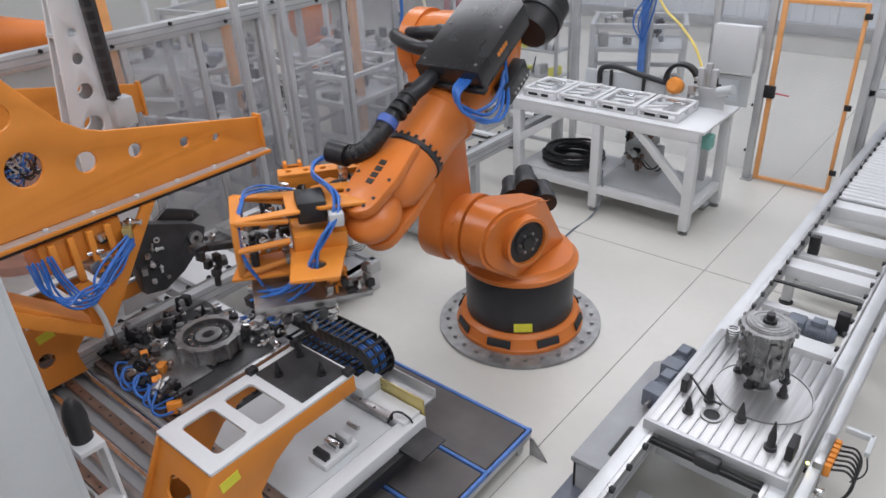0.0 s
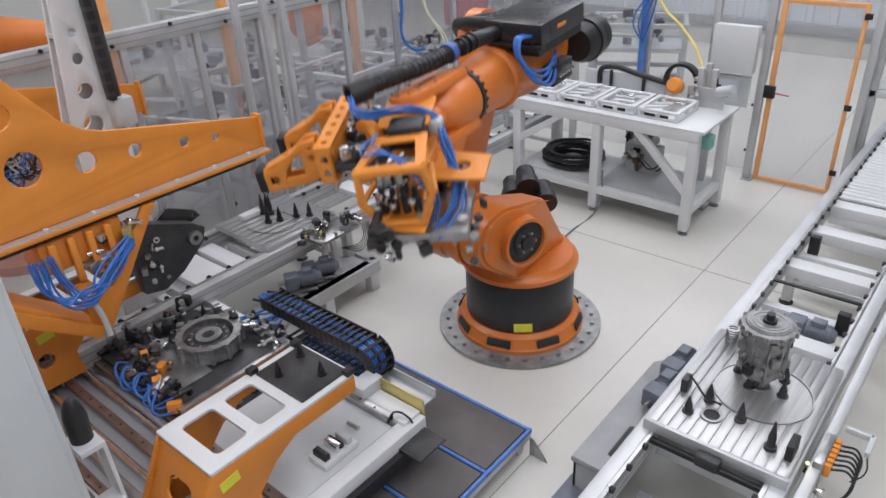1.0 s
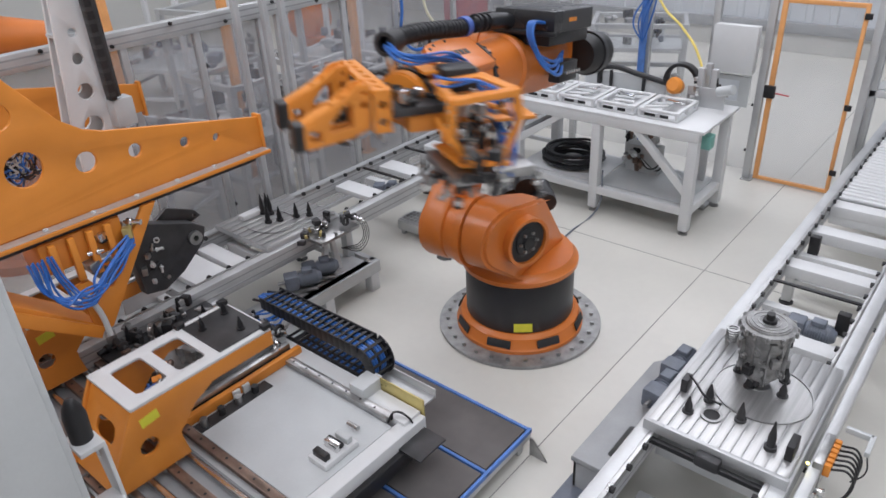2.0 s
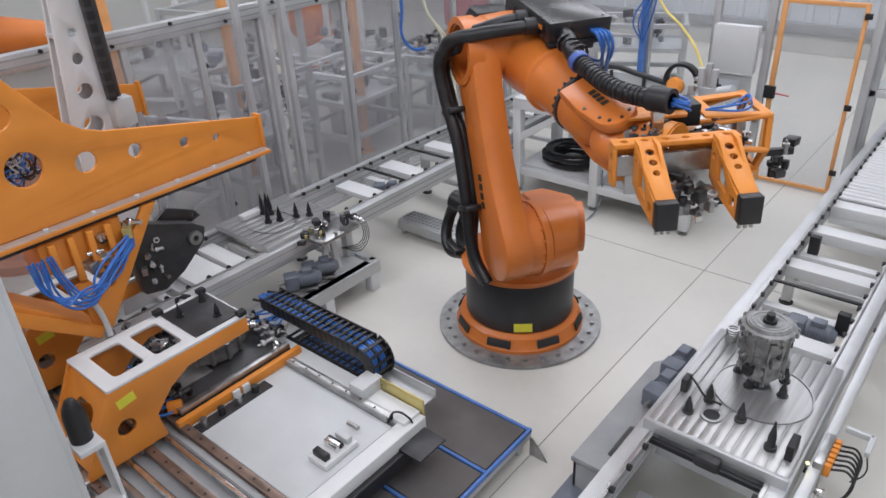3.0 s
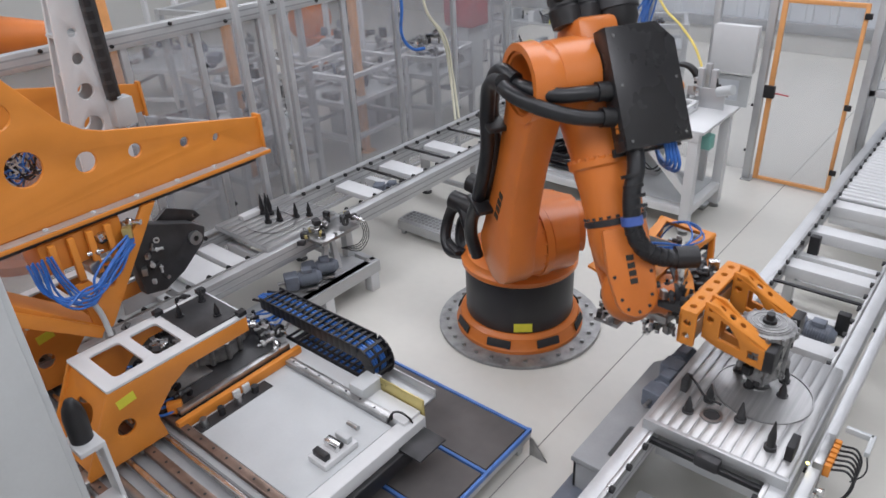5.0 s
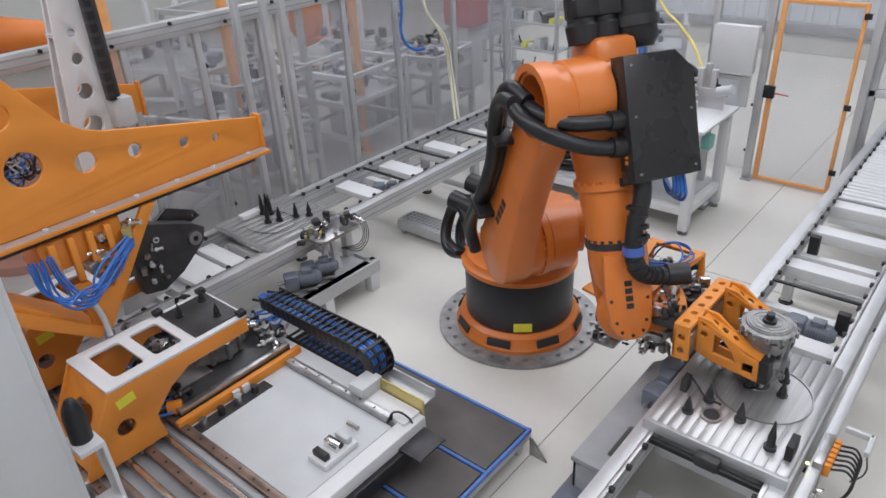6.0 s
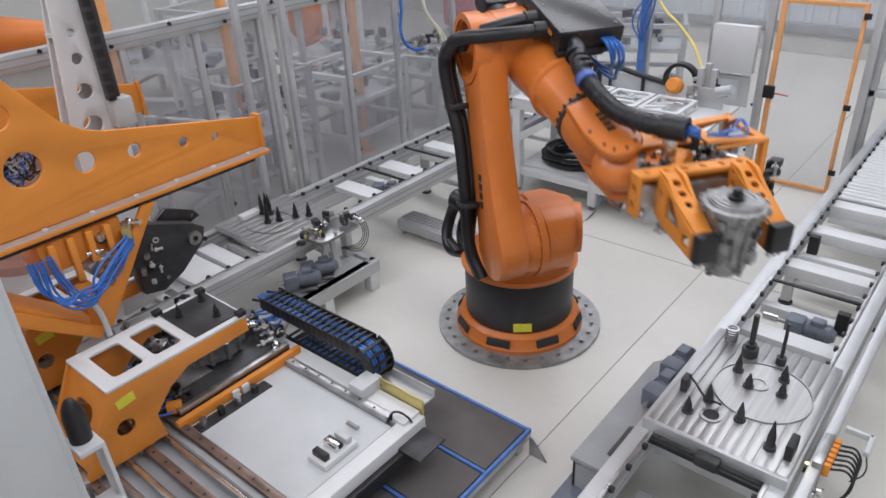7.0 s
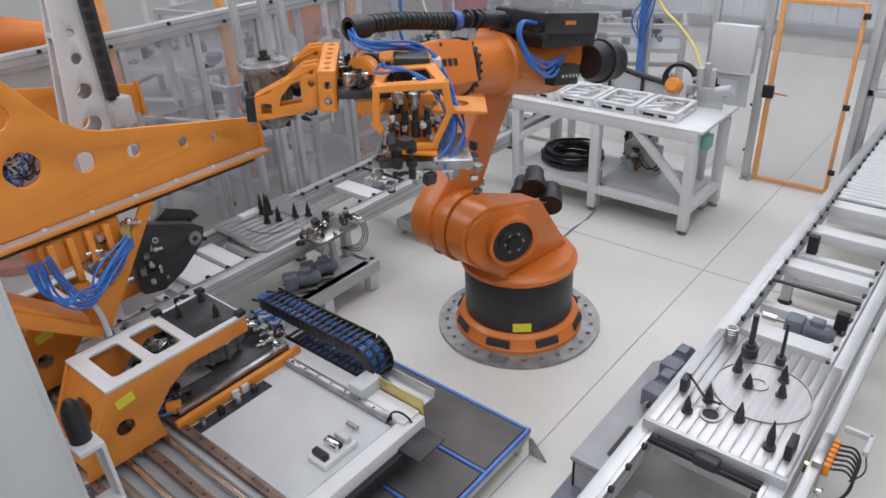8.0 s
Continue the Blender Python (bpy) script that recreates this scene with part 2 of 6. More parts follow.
base_plate = part("base_plate", rod((0, 0, 0), (0, 0, 0.03), 0.70, n=72, bevel=0.004), PLATE, robot, "round galvanised steel floor plate")
bolts("bolt", [(0.625 * math.cos(a), 0.625 * math.sin(a), 0.03) for a in [2 * math.pi * i / 28 for i in range(28)]], (0, 0, 1), 0.017, 0.024, STEEL, base_plate)
bm = lathe([(0.03, 0.545), (0.06, 0.545), (0.075, 0.53), (0.15, 0.505), (0.175, 0.47)], (0, 0, 0), (0, 0, 1), 72)
base_ring = part("base_ring", bm, ORANGE, robot, "orange cast foot ring with slots")
# Dark patches on the uncut ring carry the shade of its slots.
for i in range(8):
    a = 2 * math.pi * (i + 0.35) / 8
    slot = box(-0.006, 0.006, -0.10, 0.10, -0.034, 0.034, 0.004)
    slot.transform(pose(0.524 * math.cos(a), 0.524 * math.sin(a), 0.112, 0, -18, math.degrees(a)))
    part("slot", slot, DARK, base_ring, "dark patch for the shade in one of the slots")
part("drum", lathe([(0.175, 0.452), (0.19, 0.456), (0.60, 0.456), (0.615, 0.45)], (0, 0, 0), (0, 0, 1), 72), DRUM, robot, "black cylindrical base drum")
a = radians(-52)
bm = box(-0.001, 0.003, -0.075, 0.075, -0.04, 0.04)
bm.transform(pose(0.456 * math.cos(a), 0.456 * math.sin(a), 0.235, 0, 0, -52))
part("warning_label", bm, YELLOW, robot, "small yellow warning label")

HOSE_Y = -0.038
# rotating column: x forward, axis two lies along y
bm = lathe([(0.615, 0.47), (0.63, 0.485), (0.665, 0.485), (0.68, 0.46), (0.72, 0.44)], (0, 0, 0), (0, 0, 1), 72)
column = part("column", bm, ORANGE, robot, "orange rotating column with a motor opening")
J2X = A1X
MC, MN = Vector((0.407, 0.254, 1.059)), Vector((0.36, 0.93, 0))   # slanted face with the motor opening
hull = bmesh.new()
for y in (-0.10, 0.245):
    for i in range(28):
        t = 2 * math.pi * i / 28
        p = Vector((A1X + 0.265 * math.cos(t), y, A2Z + 0.265 * math.sin(t)))
        p.y -= max(0.0, (p - MC).dot(MN)) / MN.y
        hull.verts.new(p)
for x, y, z in ((-0.36, -0.22, 0.70), (-0.36, 0.24, 0.70), (0.40, -0.20, 0.70), (0.42, 0.22, 0.70), (-0.18, 0.20, 0.96), (-0.18, -0.02, 0.96), (-0.02, 0.22, 1.22), (-0.02, 0.0, 1.22), (0.36, 0.27, 0.98), (0.1, 0.27, 0.95)):
    hull.verts.new((x, y, z))
res = bmesh.ops.convex_hull(hull, input=hull.verts[:])
bmesh.ops.delete(hull, geom=[v for v in hull.verts if not v.link_faces], context="VERTS")
bmesh.ops.dissolve_limit(hull, angle_limit=radians(4), verts=hull.verts[:], edges=hull.edges[:])
bmesh.ops.bevel(hull, geom=[e for e in hull.edges if len(e.link_faces) == 2 and e.calc_face_angle(0) > 0.5], offset=0.025, segments=2, affect="EDGES")
part("housing", hull, ORANGE, column, "orange axis housing with a round motor opening")
part("motor_collar", ring(MC - MN * 0.08, MC + MN * 0.070, 0.168, 0.194, 44), ORANGE, column, "orange ring round the motor opening")
# The housing is not cut: a dark disc gives the shade of the well.
part("motor_well", rod(MC - MN * 0.06, MC + MN * 0.040, 0.169, n=36), DARK, column, "dark disc for the shade inside the motor opening")
bm = lathe([(0, 0.105), (0.012, 0.105), (0.02, 0.09), (0.024, 0.055), (0.04, 0.05)], MC + MN * 0.038, MC + MN, 28)
motor = part("drive_motor", bm, BLACK, column, "black drive motor inside the opening")
bolts("bolt", [MC + MN * 0.056 + Vector((0.075 * math.cos(t) * 0.93, -0.075 * math.cos(t) * 0.36, 0.075 * math.sin(t))) for t in [2 * math.pi * i / 6 for i in range(6)]], (0, 1, 0), 0.014, 0.02, STEEL, motor)
part("bearing_ring", ring((A1X, -0.145, A2Z), (A1X, -0.09, A2Z), 0.2, 0.285, 48), ORANGE, column)
bolts("bolt", [(J2X + 0.272 * math.cos(t), -0.12, A2Z + 0.272 * math.sin(t)) for t in [2 * math.pi * i / 24 for i in range(24)]], (0, 1, 0), 0.013, 0.02, ORANGE, column)
for k, (x, y, z) in enumerate(((-0.33, -0.25, 0.98), (-0.30, -0.10, 1.12), (-0.34, 0.05, 1.0))):
    bm = lathe([(0, 0.10), (0.10, 0.10), (0.13, 0.085), (0.24, 0.08), (0.26, 0.05)], (x, y, z), (x - 0.2, y - 0.15, z + 0.06), 24)
    part("rear_motor", bm, BLACK, column, "black rear motor")
loop = hose([(-0.20, -0.34, 0.80), (-0.42, -0.42, 0.78), (-0.55, -0.36, 0.98), (-0.42, -0.30, 1.15), (-0.26, -0.28, 1.0)], 0.05, res=8)
loop.transform(at(0, -0.06, -0.15))
part("cable_loop", loop, RUBBER, column, "thick black hose loop at the column foot")
part("cable_loop", hose([(-0.16, -0.34, 0.68), (-0.40, -0.36, 0.60), (-0.54, -0.30, 0.78), (-0.36, -0.24, 0.96)], 0.045, res=8), RUBBER, column, "thick black hose loop at the column foot")
part("loop_bracket", box(-0.56, -0.20, -0.50, -0.44, 0.66, 0.70, 0.006), BLACK, column)

# link arm: axis two at the origin, axis three up its z


def waist(z):
    t = z / LINK
    return 0.265 * (1 - t) ** 2 + 0.215 * t * t + 2 * t * (1 - t) * 0.155


out = [(0.265 * math.cos(radians(a)), 0.265 * math.sin(radians(a))) for a in range(190, 351, 10)]
out += [(waist(z) - 0.16 * (z / LINK) * (1 - z / LINK), z) for z in [LINK * i / 14 for i in range(15)]]
out += [(0.215 * math.cos(radians(a)), LINK + 0.215 * math.sin(radians(a))) for a in range(15, 166, 15)]
out += [(-waist(z) * 0.92, z) for z in [LINK * (14 - i) / 14 for i in range(15)]]
link_arm = part("link_arm", plate(out, [circle(0, LINK, 0.165, 32)], 0.22, at(0.03, -0.35, 0) @ XZ, 0.035), ORANGE, robot, "orange swinging lower arm")
part("hub", lathe([(0, 0.22), (0.02, 0.25), (0.21, 0.27)], (0, -0.36, 0), (0, 1, 0), 48), ORANGE, link_arm)
part("elbow_drum", lathe([(0, 0.20), (0.02, 0.225), (0.25, 0.235)], (0.02, -0.30, LINK), (0.02, 1, LINK), 48), ORANGE, link_arm)
part("elbow_rim", ring((0.02, -0.475, LINK), (0.02, -0.36, LINK), 0.19, 0.235, 44), ORANGE, link_arm, "open orange rim of the elbow bearing")
bolts("bolt", [(0.262 * math.cos(t), -0.165, 0.262 * math.sin(t)) for t in [2 * math.pi * i / 20 for i in range(20)]], (0, 1, 0), 0.014, 0.02, ORANGE, link_arm)
letter_bars("lettering", at(0.0, -0.4615, 0.41) @ pose(0, 0, 0, 90, 0, 0) @ pose(0, 0, 0, 0, 0, 84), LETTER, link_arm, 0.27, 0.055)
for k, dx in enumerate((0.0, 0.055)):
    pts = [(-0.20 - dx, -0.46, -0.30), (-0.28 - dx * 0.5, -0.50, -0.10), (-0.20 - dx * 0.3, -0.52 + dx, 0.35), (-0.15 - dx * 0.3, -0.53 + dx, 0.8), (-0.17 - dx, -0.56 + dx, 1.12), (-0.12 - dx * 0.6, -0.58 + dx, 1.34 + dx), (0.02, -0.58 + dx * 1.6, LINK + 0.03)]
    part("energy_hose", hose(pts, 0.048, res=10, sides=4), RUBBER, link_arm, "thick black corrugated energy hose")
for z in (0.28, 1.0):
    part("hose_clamp", box(-0.27, -0.06, -0.58, -0.45, z, z + 0.04, 0.01), BLACK, link_arm)

# forearm: axis three at the origin, x along the arm
bm = lathe([(0, 0.20), (0.03, 0.225), (0.28, 0.23), (0.31, 0.20)], (0, -0.10, 0), (0, 1, 0), 48)
forearm = part("forearm", bm, ORANGE, robot, "orange upper arm with bolted flanges")
bm = lathe([(-0.12, 0.19), (-0.05, 0.235), (0.22, 0.235), (0.49, 0.20), (0.52, 0.205), (0.535, 0.222), (0.57, 0.222), (0.585, 0.20), (0.72, 0.185), (0.90, 0.178)], (0, SIDE, DROP), (1, SIDE, DROP), 48)
part("arm_tube", bm, ORANGE, forearm)
bolts("bolt", [(0.533, SIDE + 0.208 * math.cos(t), DROP + 0.208 * math.sin(t)) for t in [2 * math.pi * i / 22 for i in range(22)]], (-1, 0, 0), 0.015, 0.02, ORANGE, forearm)
part("dark_seal_ring", rod((0.90, SIDE, DROP), (0.94, SIDE, DROP), 0.192, n=48, bevel=0.006), DRUM, forearm, "dark bolted seal ring")
bolts("bolt", [(0.895, SIDE + 0.18 * math.cos(t), DROP + 0.18 * math.sin(t)) for t in [2 * math.pi * i / 22 for i in range(22)]], (-1, 0, 0), 0.012, 0.016, DRUM, forearm)
bm = box(-0.30, -0.05, -0.10, 0.18, -0.16, 0.16, 0.05)
part("rear_block", bm, ORANGE, forearm)
for y in (-0.08, 0.05):
    bm = lathe([(0, 0.09), (0.10, 0.10), (0.12, 0.085), (0.36, 0.085), (0.38, 0.05)], (-0.28, y, 0.0), (-1, y, 0.0), 24)
    part("rear_motor", bm, BLACK, forearm, "black rear arm motor")
    part("rear_fin", box(-0.60, -0.42, y - 0.08, y + 0.08, -0.06, 0.10, 0.015), BLACK, forearm)
bm = plate([(-0.174, -0.043), (0.529, -0.043), (0.529, 0.401), (-0.06, 0.401), (-0.174, 0.29)], [], 0.14, at(0, 0, 0.265), 0.012)
cover = part("energy_cover", bm, BLACK_GLOSS, forearm, "black folded-sheet energy supply cover")
part("cover_lip", box(0.50, 0.55, -0.05, 0.41, 0.175, 0.205, 0.006), BLACK, cover)
part("cover_foot", box(-0.15, 0.46, 0.0, 0.34, 0.10, 0.20, 0.01), BLACK, forearm)
letter_bars("lettering", at(0.36, -0.0441, 0.27) @ pose(0, 0, 0, 90, 0, 0), LETTER_O, cover, 0.13, 0.030)
letter_bars("lettering", at(0.26, 0.4020, 0.27) @ pose(0, 0, 0, -90, 0, 0), LETTER_O, cover, 0.12, 0.026)
bolts("bolt", [(x, y, 0.333) for x in (-0.12, 0.16, 0.48) for y in (0.0, 0.36) if y < 0.3 or x > 0], (0, 0, 1), 0.009, 0.008, STEEL, cover)
bm = hose([(0.50, 0.06, 0.25), (0.62, 0.04, 0.26), (0.78, HOSE_Y + 0.02, 0.25), (0.94, HOSE_Y, 0.235)], 0.052, res=10, sides=4)
dress = part("dress_hose", bm, RUBBER, forearm, "thick black corrugated dress hose")
for x in (0.66, 0.72, 0.78, 0.84):
    part("hose_rib", ring((x, 0.0, 0.255), (x + 0.02, 0.0, 0.255), 0.045, 0.060, 20), BLACK, dress)
part("blue_clamp", ring((0.90, HOSE_Y, 0.24), (0.95, HOSE_Y, 0.235), 0.05, 0.064, 24), BLUE_RING, dress, "blue hose clamp ring")
for k in range(4):
    y = 0.26 + 0.022 * k
    part("blue_tube", hose([(0.52, y, 0.26), (0.62 + 0.02 * k, y, 0.25), (0.64 - 0.03 * (k % 2), y + 0.04, 0.13 - 0.03 * k), (0.48 + 0.03 * (k % 3), y + 0.09, 0.02 - 0.03 * k), (0.25 - 0.05 * k, 0.33 - 0.02 * k, 0.0 + 0.03 * (k % 2))], 0.011, res=8), BLUE, forearm, "blue air tube loop")
for k in range(2):
    part("elbow_hose", hose([(0.02, -0.58 + 0.088 * k, 0.03), (0.10 - 0.03 * k, -0.56 + 0.088 * k, 0.13), (0.22 - 0.08 * k, -0.40 + 0.06 * k, 0.20), (0.30 - 0.14 * k, -0.20 + 0.02 * k, 0.24), (0.32 - 0.15 * k, -0.04, 0.25)], 0.046, res=8, sides=4), RUBBER, forearm, "thick black hose at the elbow")
    part("hose_socket", rod((0.31 - 0.147 * k, -0.12, 0.247), (0.32 - 0.15 * k, -0.04, 0.25), 0.058, n=20), BLACK, forearm)
bm = lathe([(0, 0.12), (0.06, 0.15), (0.30, 0.15), (0.33, 0.12), (0.34, 0.06)], (-0.22, 0.26, -0.03), (-1, 0.26, -0.03), 32)
part("elbow_motor", bm, BLACK, forearm, "large black elbow motor")
part("white_plug", rod((0.167, -0.106, 0.139), (0.167, -0.156, 0.169), 0.03, n=14, bevel=0.01), WHITE, forearm, "white round plug")
part("motor_band", ring((-0.40, 0.26, -0.03), (-0.34, 0.26, -0.03), 0.14, 0.165, 32), DRUM, forearm)
part("valve_block", box(0.02, 0.30, 0.27, 0.36, -0.16, -0.02, 0.01), BLACK, forearm, "black valve block under the cover")
for k in range(6):
    part("fitting", rod((0.05 + 0.04 * k, 0.36, -0.09), (0.05 + 0.04 * k, 0.39, -0.09), 0.012, n=8), CHROME, forearm)

# wrist fork: x along the arm, axis five along its y, origin at axis five
w = REACH
fork_out = [(-0.43, -0.13), (-0.16, -0.145)] + [(0.125 * math.cos(radians(a)), 0.125 * math.sin(radians(a))) for a in range(-80, 81, 16)] + [(-0.16, 0.145), (-0.43, 0.13)]
bm = lathe([(-0.45, 0.182), (-0.36, 0.185), (-0.22, 0.175), (-0.12, 0.10)], (0, 0, 0), (1, 0, 0), 40)
fork = part("wrist_fork", bm, ORANGE, robot, "orange forked wrist housing")
for side in (-1, 1):
    c = part("wrist_cover", plate(fork_out, [], 0.075, at(0, side * 0.165, 0) @ XZ, 0.02), ORANGE, fork, "smooth bolted wrist cover")
    bolts("bolt", [(0.09 * math.cos(t), side * 0.20, 0.09 * math.sin(t)) for t in [math.pi * (i - 2) / 4 for i in range(5)]] + [(-0.14, side * 0.20, 0.11), (-0.14, side * 0.20, -0.11)], (0, side, 0), 0.012, 0.008, DRUM, c)
    letter_bars("lettering", at(-0.17, side * 0.2035, 0) @ pose(0, 0, 0, -90 * side, 0, 0), LETTER, c, 0.19, 0.045)
# wrist ball and flange: x towards the tool
bm = bmesh.new()
bmesh.ops.create_uvsphere(bm, u_segments=32, v_segments=18, radius=0.165)
bm.transform(Matrix.Diagonal((1.05, 0.78, 1.12, 1)))
wrist = part("wrist_ball", bm, ORANGE, robot, "rounded orange wrist knuckle")
part("wrist_neck", lathe([(0.05, 0.14), (0.17, 0.135), (0.20, 0.145), (0.24, 0.145)], (0, 0, 0), (1, 0, 0), 36), ORANGE, wrist)
part("flange", rod((0.24, 0, 0), (0.285, 0, 0), 0.155, n=36, bevel=0.004), DRUM, wrist, "dark steel tool flange")
bolts("bolt", [(0.235, 0.15 * math.cos(t), 0.15 * math.sin(t)) for t in [2 * math.pi * i / 12 for i in range(12)]], (-1, 0, 0), 0.012, 0.02, STEEL, wrist)

# loose middle of the dress hose, in short pieces with x along them
HOSE_PIECES, MOUTH = 8, Vector((0.12, -0.267, 0.294))
bm = rod((-0.05, 0, 0), (0.05, 0, 0), 0.05, n=20)
for end in (-0.05, 0.05):
    b = bmesh.new()
    bmesh.ops.create_uvsphere(b, u_segments=18, v_segments=10, radius=0.05)
    b.transform(at(end, 0, 0))
    join(bm, b)
bend_mesh = finish(bm, "dress_hose_bend", RUBBER)
rib_mesh = finish(ring((-0.007, 0, 0), (0.007, 0, 0), 0.045, 0.055, 20), "hose_rib", BLACK)
hose_bends = []
for k in range(HOSE_PIECES):
    bend = new("dress_hose_bend", bend_mesh)
    bend.parent = robot
    bend["label"] = "thick black corrugated dress hose"
    hose_bends.append(bend)
    for x in (-0.036, 0.0, 0.036):
        ob = new("hose_rib", rib_mesh)
        ob.parent, ob.location = bend, (x, 0, 0)

# tool: x out of the flange, jaws point to -y, z up, origin at axis five
rnd = random.Random(4)
TOOL_X, JAW_Z = -0.128, 0.06
AXIS = Vector((math.cos(radians(FLANGE_TURN)), math.sin(radians(FLANGE_TURN)), 0))
gripper = part("gripper", rod(AXIS * 0.285, AXIS * 0.36, 0.15, n=32, bevel=0.01), ORANGE_JIG, robot, "orange multi-tool gripper with two jaws")
part("hub_block", box(0.12, 0.62, -0.40, -0.10, -0.02, 0.03, 0.01), DARKPLATE, gripper, "dark mounting plate")
part("hub_block", box(0.30, 0.60, -0.30, 0.14, -0.12, 0.0, 0.012), ORANGE_JIG, gripper)
XYc = at(0.29, -0.45, 0.13)
beam = part("crossbar", plate(rounded(-0.33, 0.33, -0.05, 0.05, 0.012), [circle(-0.265 + 0.106 * i, 0, 0.020, 16) for i in range(6)], 0.025, XYc, 0.003), ORANGE_JIG, gripper, "orange drilled cross beam")
part("beam_web", plate(rounded(-0.33, 0.33, -0.11, 0.11, 0.02), [circle(-0.22, 0, 0.03), circle(0.22, 0, 0.03)], 0.02, at(0.29, -0.41, 0.02) @ XZ, 0.003), ORANGE_JIG, beam)
for x in (-0.03, 0.61):
    part("beam_end", plate(rounded(-0.05, 0.05, -0.11, 0.10, 0.01), [circle(0, 0.04, 0.022, 16), circle(0, -0.05, 0.022, 16)], 0.02, at(x, -0.45, 0.02) @ YZ, 0.003), ORANGE_JIG, beam)
part("slide_rail", box(-0.02, 0.60, -0.50, -0.46, -0.03, 0.08, 0.005), STEEL, beam, "grey linear slide")
jaw_out = [(-0.50, 0.11), (-0.50, -0.13), (-0.60, -0.17), (-0.86, -0.21), (-0.86, -0.08), (-0.78, -0.05), (-0.64, 0.05), (-0.58, 0.10)]
jaw_holes = [[(-0.60, 0.02), (-0.60, -0.11), (-0.73, -0.13), (-0.71, -0.07), (-0.65, 0.0)], rounded(-0.83, -0.77, -0.17, -0.11, 0.008), circle(-0.54, 0.0, 0.02, 14), circle(-0.54, 0.07, 0.016, 14)]
for x in (0.11, 0.51):
    jaw = part("jaw", plate(jaw_out, jaw_holes, 0.022, at(x + 0.055, 0, 0) @ YZ, 0.003), ORANGE_JIG, gripper, "orange gripper jaw with cut-outs")
    part("cheek", plate(jaw_out, jaw_holes, 0.022, at(x - 0.035, 0, 0) @ YZ, 0.003), ORANGE_JIG, jaw)
    bm = plate([(-0.05, -0.02), (0.07, -0.02), (0.07, -0.15), (0.055, -0.40), (-0.035, -0.40), (-0.05, -0.15)], [circle(0.01, -0.09, 0.022, 16), circle(0.01, -0.16, 0.02, 16), circle(0.01, -0.23, 0.018, 16)], 0.012, at(x, -0.50, 0.10) @ pose(0, 0, 0, 26, 0, 0), 0.002)
    part("jaw_top", bm, ORANGE_JIG, jaw)
    part("jaw_pad", box(x - 0.045, x + 0.065, -0.915, -0.855, -0.215, -0.07, 0.008), BLACK, jaw, "black jaw pad")
    for k in range(3):
        part("stud", rod((x - 0.03 + 0.03 * k, -0.885, -0.24), (x - 0.03 + 0.03 * k, -0.885, -0.21), 0.010, n=8), STEEL, jaw)
# open welded frame beyond the flange
fr = [(-0.20, 0.16), (0.19, 0.18), (0.22, 0.02), (0.13, -0.19), (-0.10, -0.20), (-0.21, -0.05)]
fi = [(-0.165, 0.125), (0.155, 0.14), (0.18, 0.01), (0.105, -0.155), (-0.08, -0.165), (-0.17, -0.035)]
head = part("tool_frame", plate(fr, [fi], 0.035, at(0.90, 0.0, -0.02) @ YZ, 0.006), ORANGE_JIG, gripper, "orange open welded tool frame")
for a, b in zip(fr, fr[1:] + fr[:1]):
    p0, p1 = Vector((0.62, a[0] * 0.7, a[1] * 0.7 - 0.02)), Vector((0.90, a[0] * 0.96, a[1] * 0.96 - 0.02))
    part("strut", rod(p0, p1, 0.018, n=10), ORANGE_JIG, head)
top = plate([(0.55, -0.16), (0.90, -0.20), (0.90, 0.19), (0.55, 0.15)], [[(0.62, -0.10), (0.86, -0.15), (0.86, 0.13), (0.62, 0.09)]], 0.016, at(0, 0, 0.145) @ pose(0, 0, 0, 3, 0, 0), 0.003)
part("frame_top", top, ORANGE_JIG, head)
part("frame_floor", plate([(0.55, -0.14), (0.90, -0.13), (0.96, 0.13), (0.55, 0.15)], [], 0.018, at(0, 0, -0.225), 0.003), ORANGE_JIG, head)
for k in range(4):
    y = -0.10 + 0.062 * k
    part("cylinder", lathe([(0, 0.024), (0.09, 0.024), (0.095, 0.016), (0.15, 0.016)], (0.82, y, -0.17), (0.82, y, 1), 16), BLACK, head, "small black pneumatic cylinder")


def clutter(n, lo, hi, size, mats, parent, name, seed):
    """Small fittings, clamps and valve bodies gathered on a tool."""
    r = random.Random(seed)
    for i in range(n):
        c = Vector([r.uniform(a, b) for a, b in zip(lo, hi)])
        s = size * r.uniform(0.5, 1.4)
        kind = r.random()
        if kind < 0.5:
            b = box(-s, s, -s * r.uniform(0.4, 1), s * r.uniform(0.4, 1), -s * r.uniform(0.4, 1), s, s * 0.12)
        elif kind < 0.93:
            b = lathe([(-s * 1.6, s * 0.5), (0, s * 0.5), (0.01, s * 0.8), (s, s * 0.8), (s * 1.1, s * 0.3), (s * 1.8, s * 0.3)], (0, 0, 0), (0, 0, 1), 12)
        else:
            b = ring((0, 0, -s * 0.3), (0, 0, s * 0.3), s * 0.7, s * 1.2, 16)
        b.transform(Matrix.Translation(c) @ Euler((r.choice((0, 90, 180)) * 0.0174 + r.uniform(-.3, .3), r.choice((0, 90)) * 0.0174, r.uniform(0, 3))).to_matrix().to_4x4())
        part(name, b, mats[r.randrange(len(mats))], parent)


